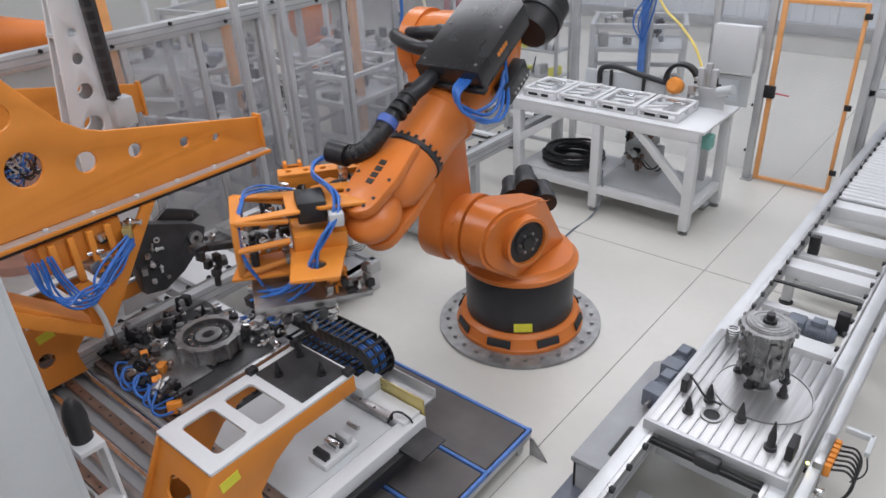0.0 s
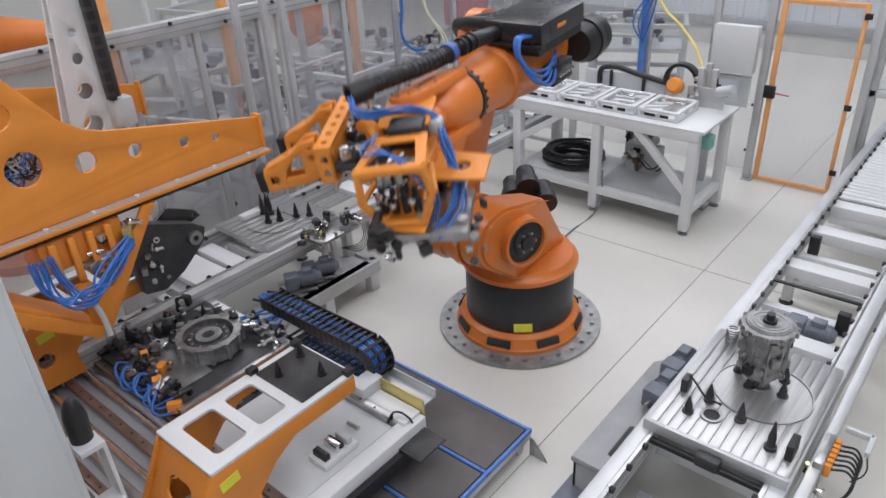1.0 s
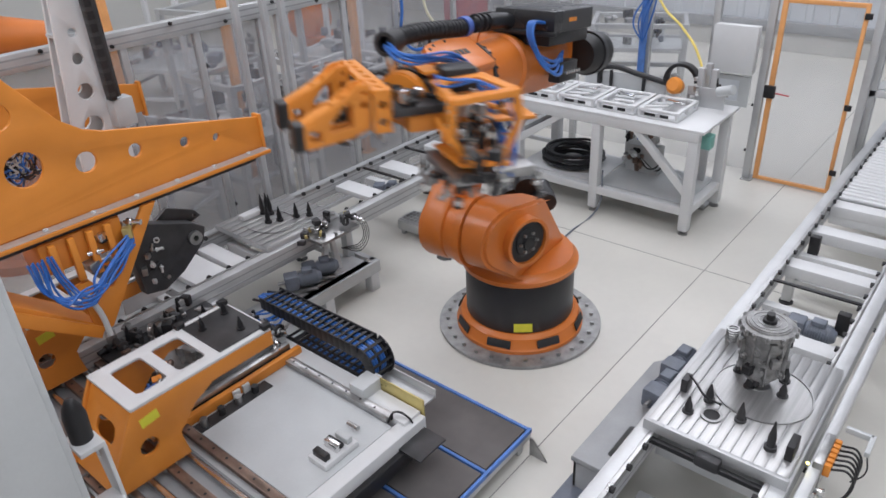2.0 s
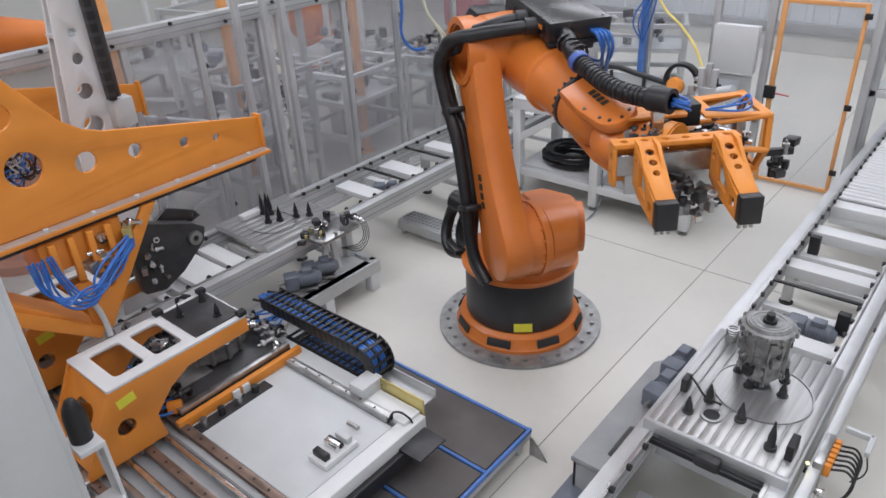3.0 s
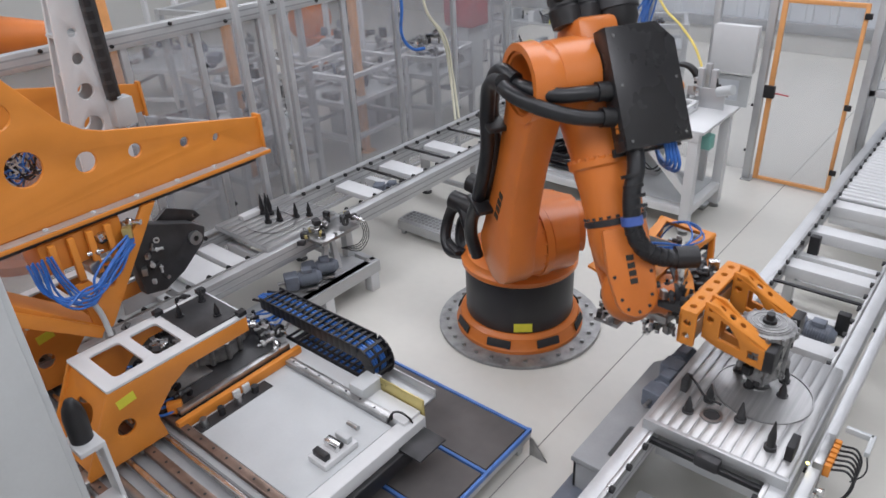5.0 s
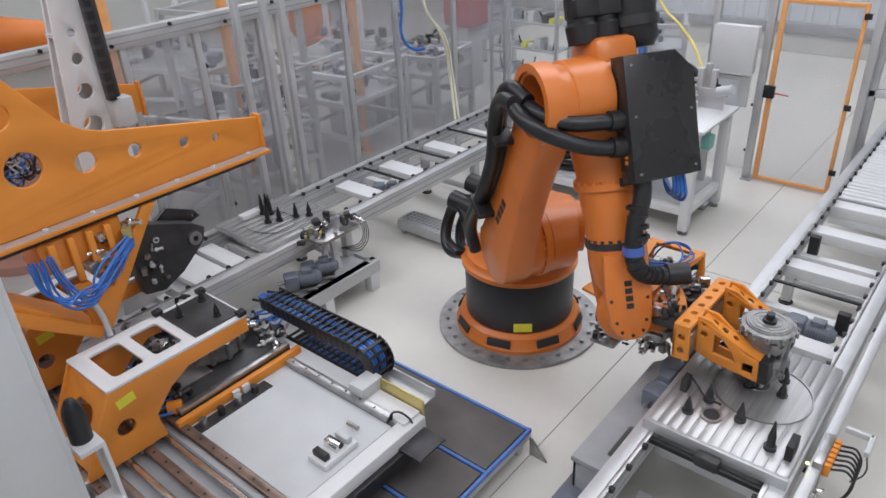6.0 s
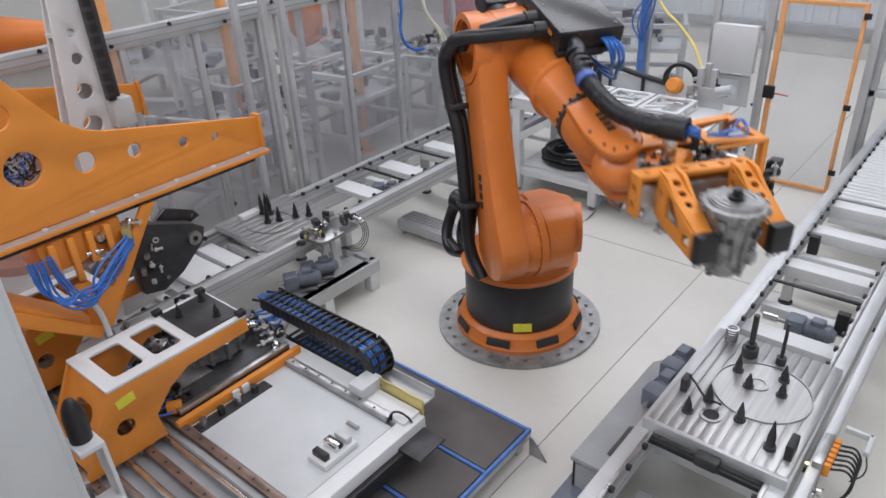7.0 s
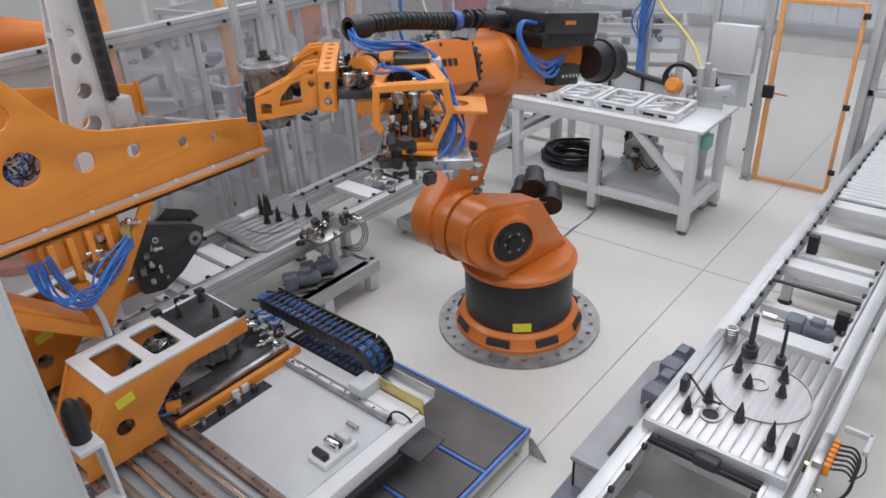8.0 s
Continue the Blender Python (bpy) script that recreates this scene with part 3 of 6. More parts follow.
clutter(40, (0.60, -0.14, -0.16), (0.88, 0.15, 0.09), 0.023, (CHROME, STEEL, BLACK, STEEL, CHROME), head, "valve", 7)
lower = part("clamp_carrier", box(0.42, 0.86, -0.14, 0.34, -0.36, -0.30, 0.01), STEEL, gripper, "steel clamp carrier with fittings")
part("carrier_post", box(0.50, 0.60, -0.08, 0.08, -0.31, -0.10, 0.01), ORANGE_JIG, gripper)
clutter(60, (0.40, -0.20, -0.48), (0.90, 0.42, -0.34), 0.026, (CHROME, STEEL, BLACK, CAST, DARKPLATE, CHROME), lower, "clamp", 11)
clutter(40, (0.10, -0.40, 0.03), (0.60, -0.10, 0.11), 0.026, (CHROME, STEEL, BLACK, DARKPLATE), gripper, "fitting", 18)
part("side_plate", box(0.20, 0.47, 0.10, 0.28, -0.365, -0.335, 0.006), STEEL, lower)
clutter(22, (0.20, 0.12, -0.34), (0.45, 0.27, -0.25), 0.025, (CHROME, STEEL, BLACK, ORANGE_JIG), lower, "clamp", 12)
part("side_bracket", plate([(0.30, 0.10), (0.62, 0.10), (0.66, 0.44), (0.40, 0.46)], [circle(0.5, 0.3, 0.05)], 0.02, at(0, 0, -0.10), 0.003), ORANGE_JIG, gripper)
for k in range(7):
    o = 0.022 * k
    j = [rnd.uniform(-0.022, 0.022) for _ in range(12)]
    pts = [(0.31 + j[0] * 0.3, -0.31 + j[1], 0.285 + j[2]), (0.42, -0.26 + j[3], 0.24 + j[4]), (0.34 + j[5], 0.12 + j[6], 0.16 + j[7]), (0.46, 0.22 + j[8], 0.0 + j[9] * 2), (0.60 + j[10] * 3, 0.28 + j[11] * 2, -0.16 - o), (0.80 + j[3] * 4, 0.20 - o, -0.32 + j[1])]
    part("blue_tube", hose(pts, 0.008, res=8), BLUE, gripper, "blue air tube")
for k in range(3):
    o = 0.03 * k
    j = [rnd.uniform(-0.04, 0.04) for _ in range(8)]
    part("blue_tube", hose([(0.56, -0.12 + j[0], 0.17), (0.74 + j[1], -0.16 + j[2], 0.19 + j[3] * 0.5), (0.86 + j[4] * 0.5, 0.04 + j[5], 0.19), (0.88, 0.20 + j[6] * 0.4, 0.02 - o), (0.80, 0.18 + j[7], -0.26)], 0.006, res=8), BLUE, gripper, "blue air tube")
M0 = MOUTH - Vector((TOOL_X, 0, 0))
part("hose_mouth", ring(M0 - AXIS * 0.05, M0 + AXIS * 0.08, 0.045, 0.068, 24), BLACK, gripper, "black hose mouth")
part("mouth_stand", box(M0.x - 0.03, M0.x + 0.03, M0.y - 0.03, M0.y + 0.03, 0.10, 0.235, 0.005), CHROME, gripper)
part("top_flange", plate(rounded(0.10, 0.46, -0.16, 0.14, 0.03), [circle(0.30, -0.05, 0.03, 18)], 0.018, at(0, 0, 0.155), 0.003), ORANGE_JIG, gripper)
clutter(14, (0.20, -0.66, -0.22), (0.44, -0.50, -0.05), 0.034, (BLACK, DARKPLATE, STEEL, BLACK), gripper, "clamp", 15)
clutter(9, (0.98, -0.20, -0.26), (1.12, 0.02, -0.08), 0.03, (BLACK, DARKPLATE, BLACK, STEEL), gripper, "finger", 16)
part("finger_arm", box(0.90, 1.10, -0.13, -0.09, -0.14, -0.10, 0.004), BLACK, gripper)
part("rail_plate", box(0.04, 0.58, -0.445, -0.43, -0.16, 0.02, 0.003), ALU, gripper, "bare aluminium mounting plate")
part("valve_island", box(0.40, 0.56, -0.08, 0.12, 0.06, 0.19, 0.012), BLACK, gripper, "black valve island")
part("connector_box", box(0.32, 0.40, 0.12, 0.20, 0.06, 0.14, 0.01), GREY, gripper, "small grey connector box")
for k in range(6):
    part("port", rod((0.08 + 0.035 * k, -0.38, -0.01), (0.08 + 0.035 * k, -0.38, 0.06), 0.012, n=8), CHROME, gripper)

for ob in gripper.children:
    ob.location = (TOOL_X, 0, JAW_Z if ob.name.startswith("jaw") else 0)

# ---------------------------------------------------------------- gearbox carried by the robot


def gearbox(name, label):
    g = thing(name, label, "gearbox")
    prof = [(0.0, 0.08), (0.03, 0.10), (0.05, 0.12), (0.12, 0.125), (0.14, 0.115), (0.30, 0.135), (0.36, 0.14), (0.37, 0.165), (0.395, 0.165), (0.40, 0.14), (0.41, 0.135)]
    body = part("housing", lathe(prof, (0, 0, 0), (0, 0, 1), 40), CAST, g, "ribbed cast-aluminium housing")
    for i in range(11):
        a = 2 * math.pi * (i + 0.3 * math.sin(7 * i)) / 11
        b = box(0.10, 0.148 + 0.008 * math.sin(3 * i), -0.006, 0.006, 0.04 + 0.05 * (i % 3), 0.37 - 0.07 * (i % 2), 0.003)
        b.transform(pose(0, 0, 0, 0, 0, math.degrees(a)))
        part("rib", b, CAST, body)
    lug = finish(lathe([(0, 0.014), (0.03, 0.014), (0.031, 0.009), (0.036, 0.009)], (0, 0, 0), (0, 0, 1), 10), "lug", CAST)
    for i in range(15):
        a = 2 * math.pi * (i + 0.25 * math.sin(5 * i)) / 15
        ob = new("lug", lug)
        ob.parent, ob.location = body, (0.168 * math.cos(a), 0.168 * math.sin(a), 0.365)
    part("face_plate", ring((0, 0, 0.408), (0, 0, 0.416), 0.045, 0.125, 36), CAST, g)
    for r0 in (0.065, 0.10):
        part("seal_ring", ring((0, 0, 0.414), (0, 0, 0.421), r0, r0 + 0.004, 36), STEEL, g)
    part("shaft", lathe([(0.40, 0.042), (0.432, 0.042), (0.434, 0.026), (0.47, 0.026)], (0, 0, 0), (0, 0, 1), 20), BLACK, g, "black input shaft")
    for a, z in ((0.4, 0.14), (1.7, 0.22), (2.6, 0.1), (3.6, 0.25), (4.4, 0.12), (5.5, 0.2)):
        b = box(0.09, 0.165, -0.03, 0.03, z - 0.03, z + 0.03, 0.008)
        b.transform(pose(0, 0, 0, 0, 0, math.degrees(a)))
        part("boss", b, CAST if z > 0.13 else BLACK, body)
    r8 = random.Random(77)
    for i in range(26):
        a, z = r8.uniform(0, 6.28), r8.uniform(0.04, 0.33)
        s = r8.uniform(0.010, 0.024)
        b = lathe([(0, s), (s, s), (s * 1.05, s * 0.6), (s * 1.7, s * 0.6)], (0.115, 0, z), (1, 0, z), 10) if i % 2 else box(0.11, 0.135 + s, -s, s, z - s * 1.4, z + s, 0.003)
        b.transform(pose(0, 0, 0, 0, 0, math.degrees(a)))
        part("boss", b, (CAST, CAST, DARKPLATE, STEEL)[i % 4], body)
    for i in range(3):
        a = radians(40 + 120 * i)
        part("foot", lathe([(-0.0, 0.018), (0.05, 0.024)], (0.09 * math.cos(a), 0.09 * math.sin(a), 0), (0.09 * math.cos(a), 0.09 * math.sin(a), 1), 10), BLACK, g)
    return g


carried_gearbox = gearbox("gearbox", "bare cast-aluminium gearbox housing that the robot lifts off a pallet")
carried_gearbox.scale = (0.90, 0.90, 0.966)
GEAR_HOME = pose(2.130, -0.620, 0.800)

# ---------------------------------------------------------------- linear table


def slide_x(t):
    """Way of the sliding fixture along the table."""
    keys = [(0, 0.0), (1.25, 0.0), (1.5, -0.22), (1.75, -0.52), (2.2, -0.92), (2.5, -0.99), (8, -0.99)]
    for (a, va), (b, vb) in zip(keys, keys[1:]):
        if t <= b:
            u = (t - a) / (b - a)
            return va + (vb - va) * u
    return keys[-1][1]


BED = Matrix.LocRotScale((-0.260, 0.383, -0.3215), None, (1.0893, 1.0893, 1.0893))
table = thing("linear_table", "white machine bed with guide rails for sliding fixtures", "machine bed", BED)
bed = part("bed_plate", box(-2.6, 0.66, -2.93, -2.24, 0.76, 0.80, 0.004), GREY, table)
part("bed_edge", box(-2.6, 0.72, -2.20, -2.06, 0.74, 0.82, 0.008), WHITE, table)
part("end_beam", box(0.66, 0.76, -3.7, -2.06, 0.60, 0.80, 0.01), WHITE, table)
part("end_cap", box(0.76, 0.80, -3.7, -2.12, 0.62, 0.72, 0.006), BLACK, table, "black end strip of the bed")
part("end_plate", box(0.70, 0.92, -2.30, -2.08, 0.72, 0.735, 0.003), DARKPLATE, table, "dark steel corner plate")
part("bed_body", box(-2.6, 0.62, -3.6, -2.1, 0.48, 0.74, 0.02), WHITE, table)
part("front_panel", box(0.62, 0.66, -3.6, -2.12, 0.34, 0.62, 0.01), GREY, table)
for x in (0.55, -1.2, -2.4):
    for y in (-3.5, -2.2):
        part("leg", box(x - 0.07, x + 0.07, y - 0.07, y + 0.07, 0.2952, 0.50, 0.008), WHITE, table)
for y, mat, w in ((-2.21, STEEL, 0.03), (-2.975, RUST, 0.026), (-3.19, RUST, 0.026), (-3.50, RUST, 0.024)):
    rail = part("guide_rail", box(-2.6, 0.62, y - w, y + w, 0.80, 0.835, 0.004), mat, table, "profiled linear guide rail with bolt holes")
    # Flat dark caps in place of bolt holes, coloured as their inner shade.
    bolts("bolt", [(-2.5 + 0.12 * i, y, 0.832) for i in range(26)], (0, 0, 1), 0.009, 0.005, DARK, rail)
for y in (-3.07, -3.30, -3.40, -3.56):
    part("drive_rod", rod((-2.6, y, 0.80), (0.60, y, 0.80), 0.022, n=14), CHROME if y > -3.35 else STEEL, table, "bright round drive rod")
part("channel", box(-2.6, 0.62, -3.46, -3.02, 0.755, 0.77, 0.003), MIDGREY, table)
part("brass_end", box(0.36, 0.74, -2.055, -2.045, 0.74, 0.90, 0.003), BRASS, table, "polished yellow end sheet")
part("end_block", box(0.28, 0.40, -2.20, -2.03, 0.78, 0.90, 0.008), GREY, table)
for k in range(2):
    part("sensor_lead", hose([(0.62, -2.2 - 0.03 * k, 0.80), (0.66, -2.2, 0.88), (0.72, -2.16, 0.84), (0.74, -2.14, 0.76)], 0.006), BLACK, table)
stop = part("stop_block", box(0.48, 0.62, -2.70, -2.46, 0.80, 0.84, 0.006), WHITE, table, "white stop block with switches")
for k in range(3):
    part("stop_wedge", box(0.50 + 0.0 * k, 0.60, -2.68 + 0.08 * k, -2.64 + 0.08 * k, 0.84, 0.88 + 0.01 * (k % 2), 0.006), (BLACK, CHROME, GREY)[k], stop)
part("buffer", rod((0.50, -2.56, 0.87), (0.60, -2.56, 0.87), 0.018, n=12), BLACK, stop)
part("buffer", rod((0.48, -2.40, 0.85), (0.56, -2.40, 0.85), 0.014, n=12), STEEL, stop)


def pin(parent, x, y, z, h=0.09, r=0.018, mat=None):
    part("locating_pin", lathe([(0, r * 1.5), (h * 0.12, r * 1.5), (h * 0.13, r), (h * 0.45, r), (h * 0.8, r * 0.45), (h, r * 0.2)], (x, y, z), (x, y, 9), 14), mat or BLACK, parent, "pointed locating pin")


def jig(name, label, m):
    """Orange portal fixture: two cut side plates under a white top with windows."""
    f = thing(name, label, "fixture", m)
    win = [rounded(-0.005, 0.305, -2.98, -2.80, 0.03), rounded(0.02, 0.375, -3.20 + 0.42, -2.62, 0.03)]
    win = [rounded(0.03, 0.35, -3.12, -2.93, 0.03), rounded(0.03, 0.35, -2.86, -2.68, 0.03)]
    part("top_plate", plate(rounded(-0.05, 0.435, -3.215, -2.27, 0.012), win, 0.02, at(0, 0, 1.09), 0.003), WHITE, f, "white top plate with two windows")
    dp = part("dark_plate", box(0.0, 0.40, -2.62, -2.29, 1.10, 1.112, 0.003), DARKPLATE, f, "dark steel seat plate")
    for x, y in ((0.08, -2.36), (0.31, -2.40), (0.12, -2.55)):
        pin(f, x, y, 1.112)
    for x, y in ((-0.03, -2.30), (0.42, -2.30), (-0.03, -2.62)):
        part("corner_clamp", box(x - 0.025, x + 0.025, y - 0.03, y + 0.03, 1.10, 1.135, 0.006), BLACK, f)
    side = [(-3.215, 1.078), (-2.275, 1.078), (-2.275, 0.975), (-2.72, 0.975), (-2.86, 0.90), (-2.985, 0.77), (-2.955, 0.60), (-3.45, 0.60), (-3.455, 0.63)]
    for x in (-0.04, 0.425):
        part("side_plate", plate(side, [circle(-3.17, 0.81, 0.055)], 0.022, at(x, 0, 0) @ YZ, 0.004), ORANGE_JIG, f, "orange cut side plate")
    end = plate(rounded(-0.03, 0.415, -0.24, 0.25, 0.01), [rounded(0.10, 0.30, 0.0, 0.13, 0.05)], 0.018, at(0, -3.31, 0.83) @ pose(0, 0, 0, 63.5, 0, 0), 0.003)
    part("end_plate", end, ORANGE_JIG, f)
    part("lower_web", box(-0.03, 0.415, -2.99, -2.97, 0.605, 0.75, 0.003), ORANGE_JIG, f)
    lab = box(-0.001, 0.003, -0.055, 0.055, -0.03, 0.03)
    lab.transform(pose(0.437, -3.13, 0.985, 8, 0, 0))
    part("yellow_label", lab, YELLOW, f, "plain yellow label")
    for x in (0.03, 0.36):
        for y in (-3.43, -3.092):
            part("slide_block", box(x - 0.06, x + 0.06, y - 0.045, y + 0.045, 0.555, 0.602, 0.006), STEEL, f)
    for k in range(3):
        part("inner_rod", rod((0.02, -3.12 + 0.05 * k, 0.80), (0.40, -3.12 + 0.05 * k, 0.80), 0.016, n=10), CHROME, f)
    return f


sliding_fixture = jig("sliding_fixture", "orange portal fixture with a white windowed top sliding on rails", pose(0, 0, 0))
jig("parked_fixture", "orange portal fixture with white top parked at the end", pose(-2.02, 0, 0))

# carriage that holds the work piece
car = thing("work_carriage", "low orange carriage with dark plate, clamps and blue tubes", "carriage", BED)
part("side_beam", box(-0.31, -0.27, -3.0, -2.10, 0.80, 0.865, 0.006), ORANGE_JIG, car)
part("side_beam", box(-1.40, -1.36, -3.0, -2.10, 0.84, 0.895, 0.006), ORANGE_JIG, car)
part("plate", box(-1.36, -0.32, -2.95, -2.15, 0.84, 0.862, 0.004), DARKPLATE, car, "dark oily carriage plate")
part("plate", box(-1.10, -0.52, -2.90, -2.60, 0.862, 0.875, 0.003), STEEL, car)
part("long_bar", box(-0.36, -0.32, -2.95, -2.15, 0.865, 0.90, 0.004), STEEL, car)
for k in range(6):
    part("slide_block", box(-1.30 + 0.15 * k, -1.20 + 0.15 * k, -2.25, -2.17, 0.80, 0.84, 0.005), STEEL, car)
for y in (-2.62, -2.55):
    part("switch_box", box(-0.27, -0.25, y - 0.025, y + 0.025, 0.80, 0.86, 0.006), WHITE, car)
clutter(34, (-1.32, -2.95, 0.875), (-0.98, -2.20, 0.95), 0.032, (DARKPLATE, BLACK, STEEL, CAST, RUST, CHROME), car, "clamp", 21)
clutter(26, (-0.95, -2.98, 0.88), (-0.36, -2.74, 0.95), 0.030, (DARKPLATE, BLACK, STEEL, RUST, ORANGE_JIG), car, "clamp", 22)
clutter(22, (-0.85, -2.26, 0.87), (-0.34, -2.10, 1.0), 0.030, (CHROME, STEEL, BLACK, CAST), car, "clamp", 23)
for k in range(8):
    r2 = random.Random(50 + k)
    x = -1.0 + 0.06 * k
    pts = [(x, -2.9 + r2.uniform(-.05, .05), 0.90), (x + r2.uniform(0, .12), -2.98, 0.95), (x + 0.15, -3.02 + r2.uniform(-.03, .03), 0.89), (x + 0.22, -2.9, 0.88)]
    part("blue_tube", hose(pts, 0.008), BLUE, car, "blue air tube")
for k in range(5):
    x = -0.85 + 0.05 * k
    part("blue_tube", hose([(x, -2.20 + 0.02 * (k % 3), 0.90), (x + 0.08, -2.12, 0.92 + 0.02 * (k % 2)), (x + 0.16, -2.0 - 0.02 * k, 0.95), (-0.66, -1.96, 0.97)], 0.007), BLUE, car, "blue air tube")
for x, y in ((-1.2, -2.5), (-1.28, -2.36), (-1.12, -2.62), (-1.05, -2.3), (-1.25, -2.75)):
    pin(car, x, y, 0.862, 0.13, 0.02)
wp = thing("gearbox_cover", "round cast-aluminium gearbox cover clamped on the carriage", "gearbox", BED @ pose(-0.74, -2.46, 0.875))
part("rim", ring((0, 0, 0), (0, 0, 0.10), 0.165, 0.20, 40), CAST, wp)
part("bowl", lathe([(0.0, 0.15), (0.05, 0.168), (0.06, 0.168), (0.062, 0.15), (0.085, 0.13), (0.086, 0.10), (0.07, 0.095)], (0, 0, 0), (0, 0, 1), 40), DARKPLATE, wp, "dark inner bowl")
part("hub", ring((0, 0, 0.06), (0, 0, 0.10), 0.04, 0.085, 30), CAST, wp)
part("lip", ring((0, 0, 0.10), (0, 0, 0.112), 0.16, 0.205, 40), STEEL, wp)
for i in range(12):
    a = 2 * math.pi * i / 12
    part("lug", rod((0.205 * math.cos(a), 0.205 * math.sin(a), 0.0), (0.205 * math.cos(a), 0.205 * math.sin(a), 0.115), 0.017, n=10), CAST, wp)
    part("bolt", rod((0.12 * math.cos(a), 0.12 * math.sin(a), 0.07), (0.12 * math.cos(a), 0.12 * math.sin(a), 0.09), 0.010, n=8), CHROME, wp)

# Cut-out of the bed shown by its shade alone, as a thin dark plate.
part("bed_slot", box(-0.26, -0.17, -2.93, -2.42, 0.8002, 0.8025), DARK, table, "thin dark plate for the shade of a cut-out in the bed")
for k in range(4):
    part("slot_roller", rod((-0.215, -2.88 + 0.12 * k, 0.80), (-0.215, -2.88 + 0.12 * k, 0.85), 0.022, n=12), BLACK if k % 2 else STEEL, table)

# energy chain beside the bed
chain = thing("energy_chain", "black plastic energy chain filled with blue tubes", "cable chain", BED)
XL, XR, ZT, ZB, CY, CW = -0.70, 0.20, 1.0, 0.79, -1.96, 0.085
link_me = {}
path = []
step = 0.052
x = XL
while x < XR:
    path.append((x, ZT - 0.005, 0))
    x += step
rc = (ZT - ZB) / 2
for i in range(1, 7):
    a = math.pi * i / 7
    path.append((XR + rc * math.sin(a), ZB + rc + rc * math.cos(a), math.degrees(a)))
x = XR
while x > XL + 0.2:
    path.append((x, ZB, 180))
    x -= step
side_me = finish(box(-0.03, 0.03, -0.006, 0.006, -0.042, 0.042, 0.004), "side_link", BLACK)
bar_me = finish(box(-0.009, 0.009, -CW, CW, -0.004, 0.004, 0), "cross_bar", BLACK)
for x, z, a in path:
    for y in (-CW, CW):
        ob = new("side_link", side_me)
        ob.parent, ob.matrix_basis = chain, pose(x, CY + y, z, 0, a, 0)
    for dz in (-0.03, 0.03):
        ob = new("cross_bar", bar_me)
        ob.parent, ob.matrix_basis = chain, pose(x, CY, z, 0, a, 0) @ at(0, 0, dz)
for k in range(7):
    y = CY - 0.066 + 0.022 * k
    pts = [(XL - 0.14, y + 0.03 * math.sin(k), ZT - 0.03), (XL, y, ZT), (XR - 0.2, y, ZT), (XR, y, ZT)] + [(XR + rc * math.sin(math.pi * i / 4), y, ZB + rc + rc * math.cos(math.pi * i / 4)) for i in (1, 2, 3)] + [(XR, y, ZB), (XL + 0.3, y, ZB)]
    part("blue_tube", hose(pts, 0.0105), BLUE if k % 3 else BLACK, chain, "blue tube inside the chain")
part("chain_tray", box(XL, XR + 0.45, CY - 0.10, CY + 0.11, 0.735, 0.75, 0.003), ALU, table, "metal chain tray")
part("tray_lip", box(XL, XR + 0.45, CY + 0.105, CY + 0.115, 0.73, 0.80, 0.002), ALU, table)

# ---------------------------------------------------------------- platform beside the bed
plat = thing("step_platform", "low walk-on platform with dark rubber mat and blue edging", "platform")
for y0, y1 in ((-1.735, -1.27), (-2.2, -1.755), (-2.68, -2.22)):
    part("mat", box(-0.60, 0.92, y0 + 0.012, y1 - 0.012, 0.17, 0.20, 0.004), MAT, plat, "dark worn rubber mat")
for y in (-1.265, -1.745, -2.21):
    part("blue_edge", box(-0.60, 0.955, y - 0.011, y + 0.011, 0.172, 0.205, 0.003), BLUE_TAPE, plat, "blue edge strip")
part("blue_edge", box(0.933, 0.955, -2.70, -1.25, 0.172, 0.206, 0.003), BLUE_TAPE, plat, "blue edge strip")
part("frame", box(-0.60, 0.95, -2.70, -1.25, 0.12, 0.168, 0.004), ALU, plat)
for x in (-0.4, 0.88):
    for y in (-1.32, -2.6):
        part("leg", box(x - 0.03, x + 0.03, y - 0.03, y + 0.03, 0, 0.12, 0.004), ALU, plat)
part("foot_bracket", plate([(0, 0), (0.14, 0), (0.02, 0.15), (0, 0.15)], [], 0.012, at(0.96, -1.28, 0.0) @ XZ, 0.002), STEEL, plat, "triangular steel foot bracket")

# ---------------------------------------------------------------- orange gantry over the bed
gan = thing("gantry_arm", "large orange welded gantry arm with round holes above the bed", "gantry")
GX = -1.2
gout = [(-3.75, 1.86), (-1.49, 1.84), (-1.49, 2.07), (-2.55, 2.29), (-2.66, 2.33), (-2.78, 2.42), (-2.99, 2.70), (-3.2, 2.86), (-3.75, 2.95)]
gholes = [circle(-3.03, 2.21, 0.10, 30), circle(-2.70, 2.145, 0.062), circle(-2.40, 2.12, 0.043), circle(-2.07, 2.07, 0.033), circle(-1.84, 2.03, 0.026), circle(-3.08, 2.52, 0.075, 26)]
part("side_plate", plate(gout, gholes, 0.03, at(GX, 0, 0) @ YZ, 0.005), ORANGE_JIG, gan, "orange side plate with a row of round holes")
part("side_plate", plate(gout, gholes, 0.03, at(-2.80, 0, 0) @ YZ, 0.005), ORANGE_JIG, gan, "orange side plate with a row of round holes")
part("bottom_flange", box(GX - 0.06, GX + 0.10, -3.75, -1.49, 1.825, 1.85, 0.004), ORANGE_JIG, gan)
part("under_rail", box(GX - 0.04, GX + 0.03, -3.75, -1.58, 1.775, 1.822, 0.004), DARKPLATE, gan, "dark guide rail under the arm")
fr_ = part("flange_strip", box(GX + 0.022, GX + 0.092, -3.75, -1.50, 1.851, 1.856, 0), ALU, gan, "bare metal strip on the flange")
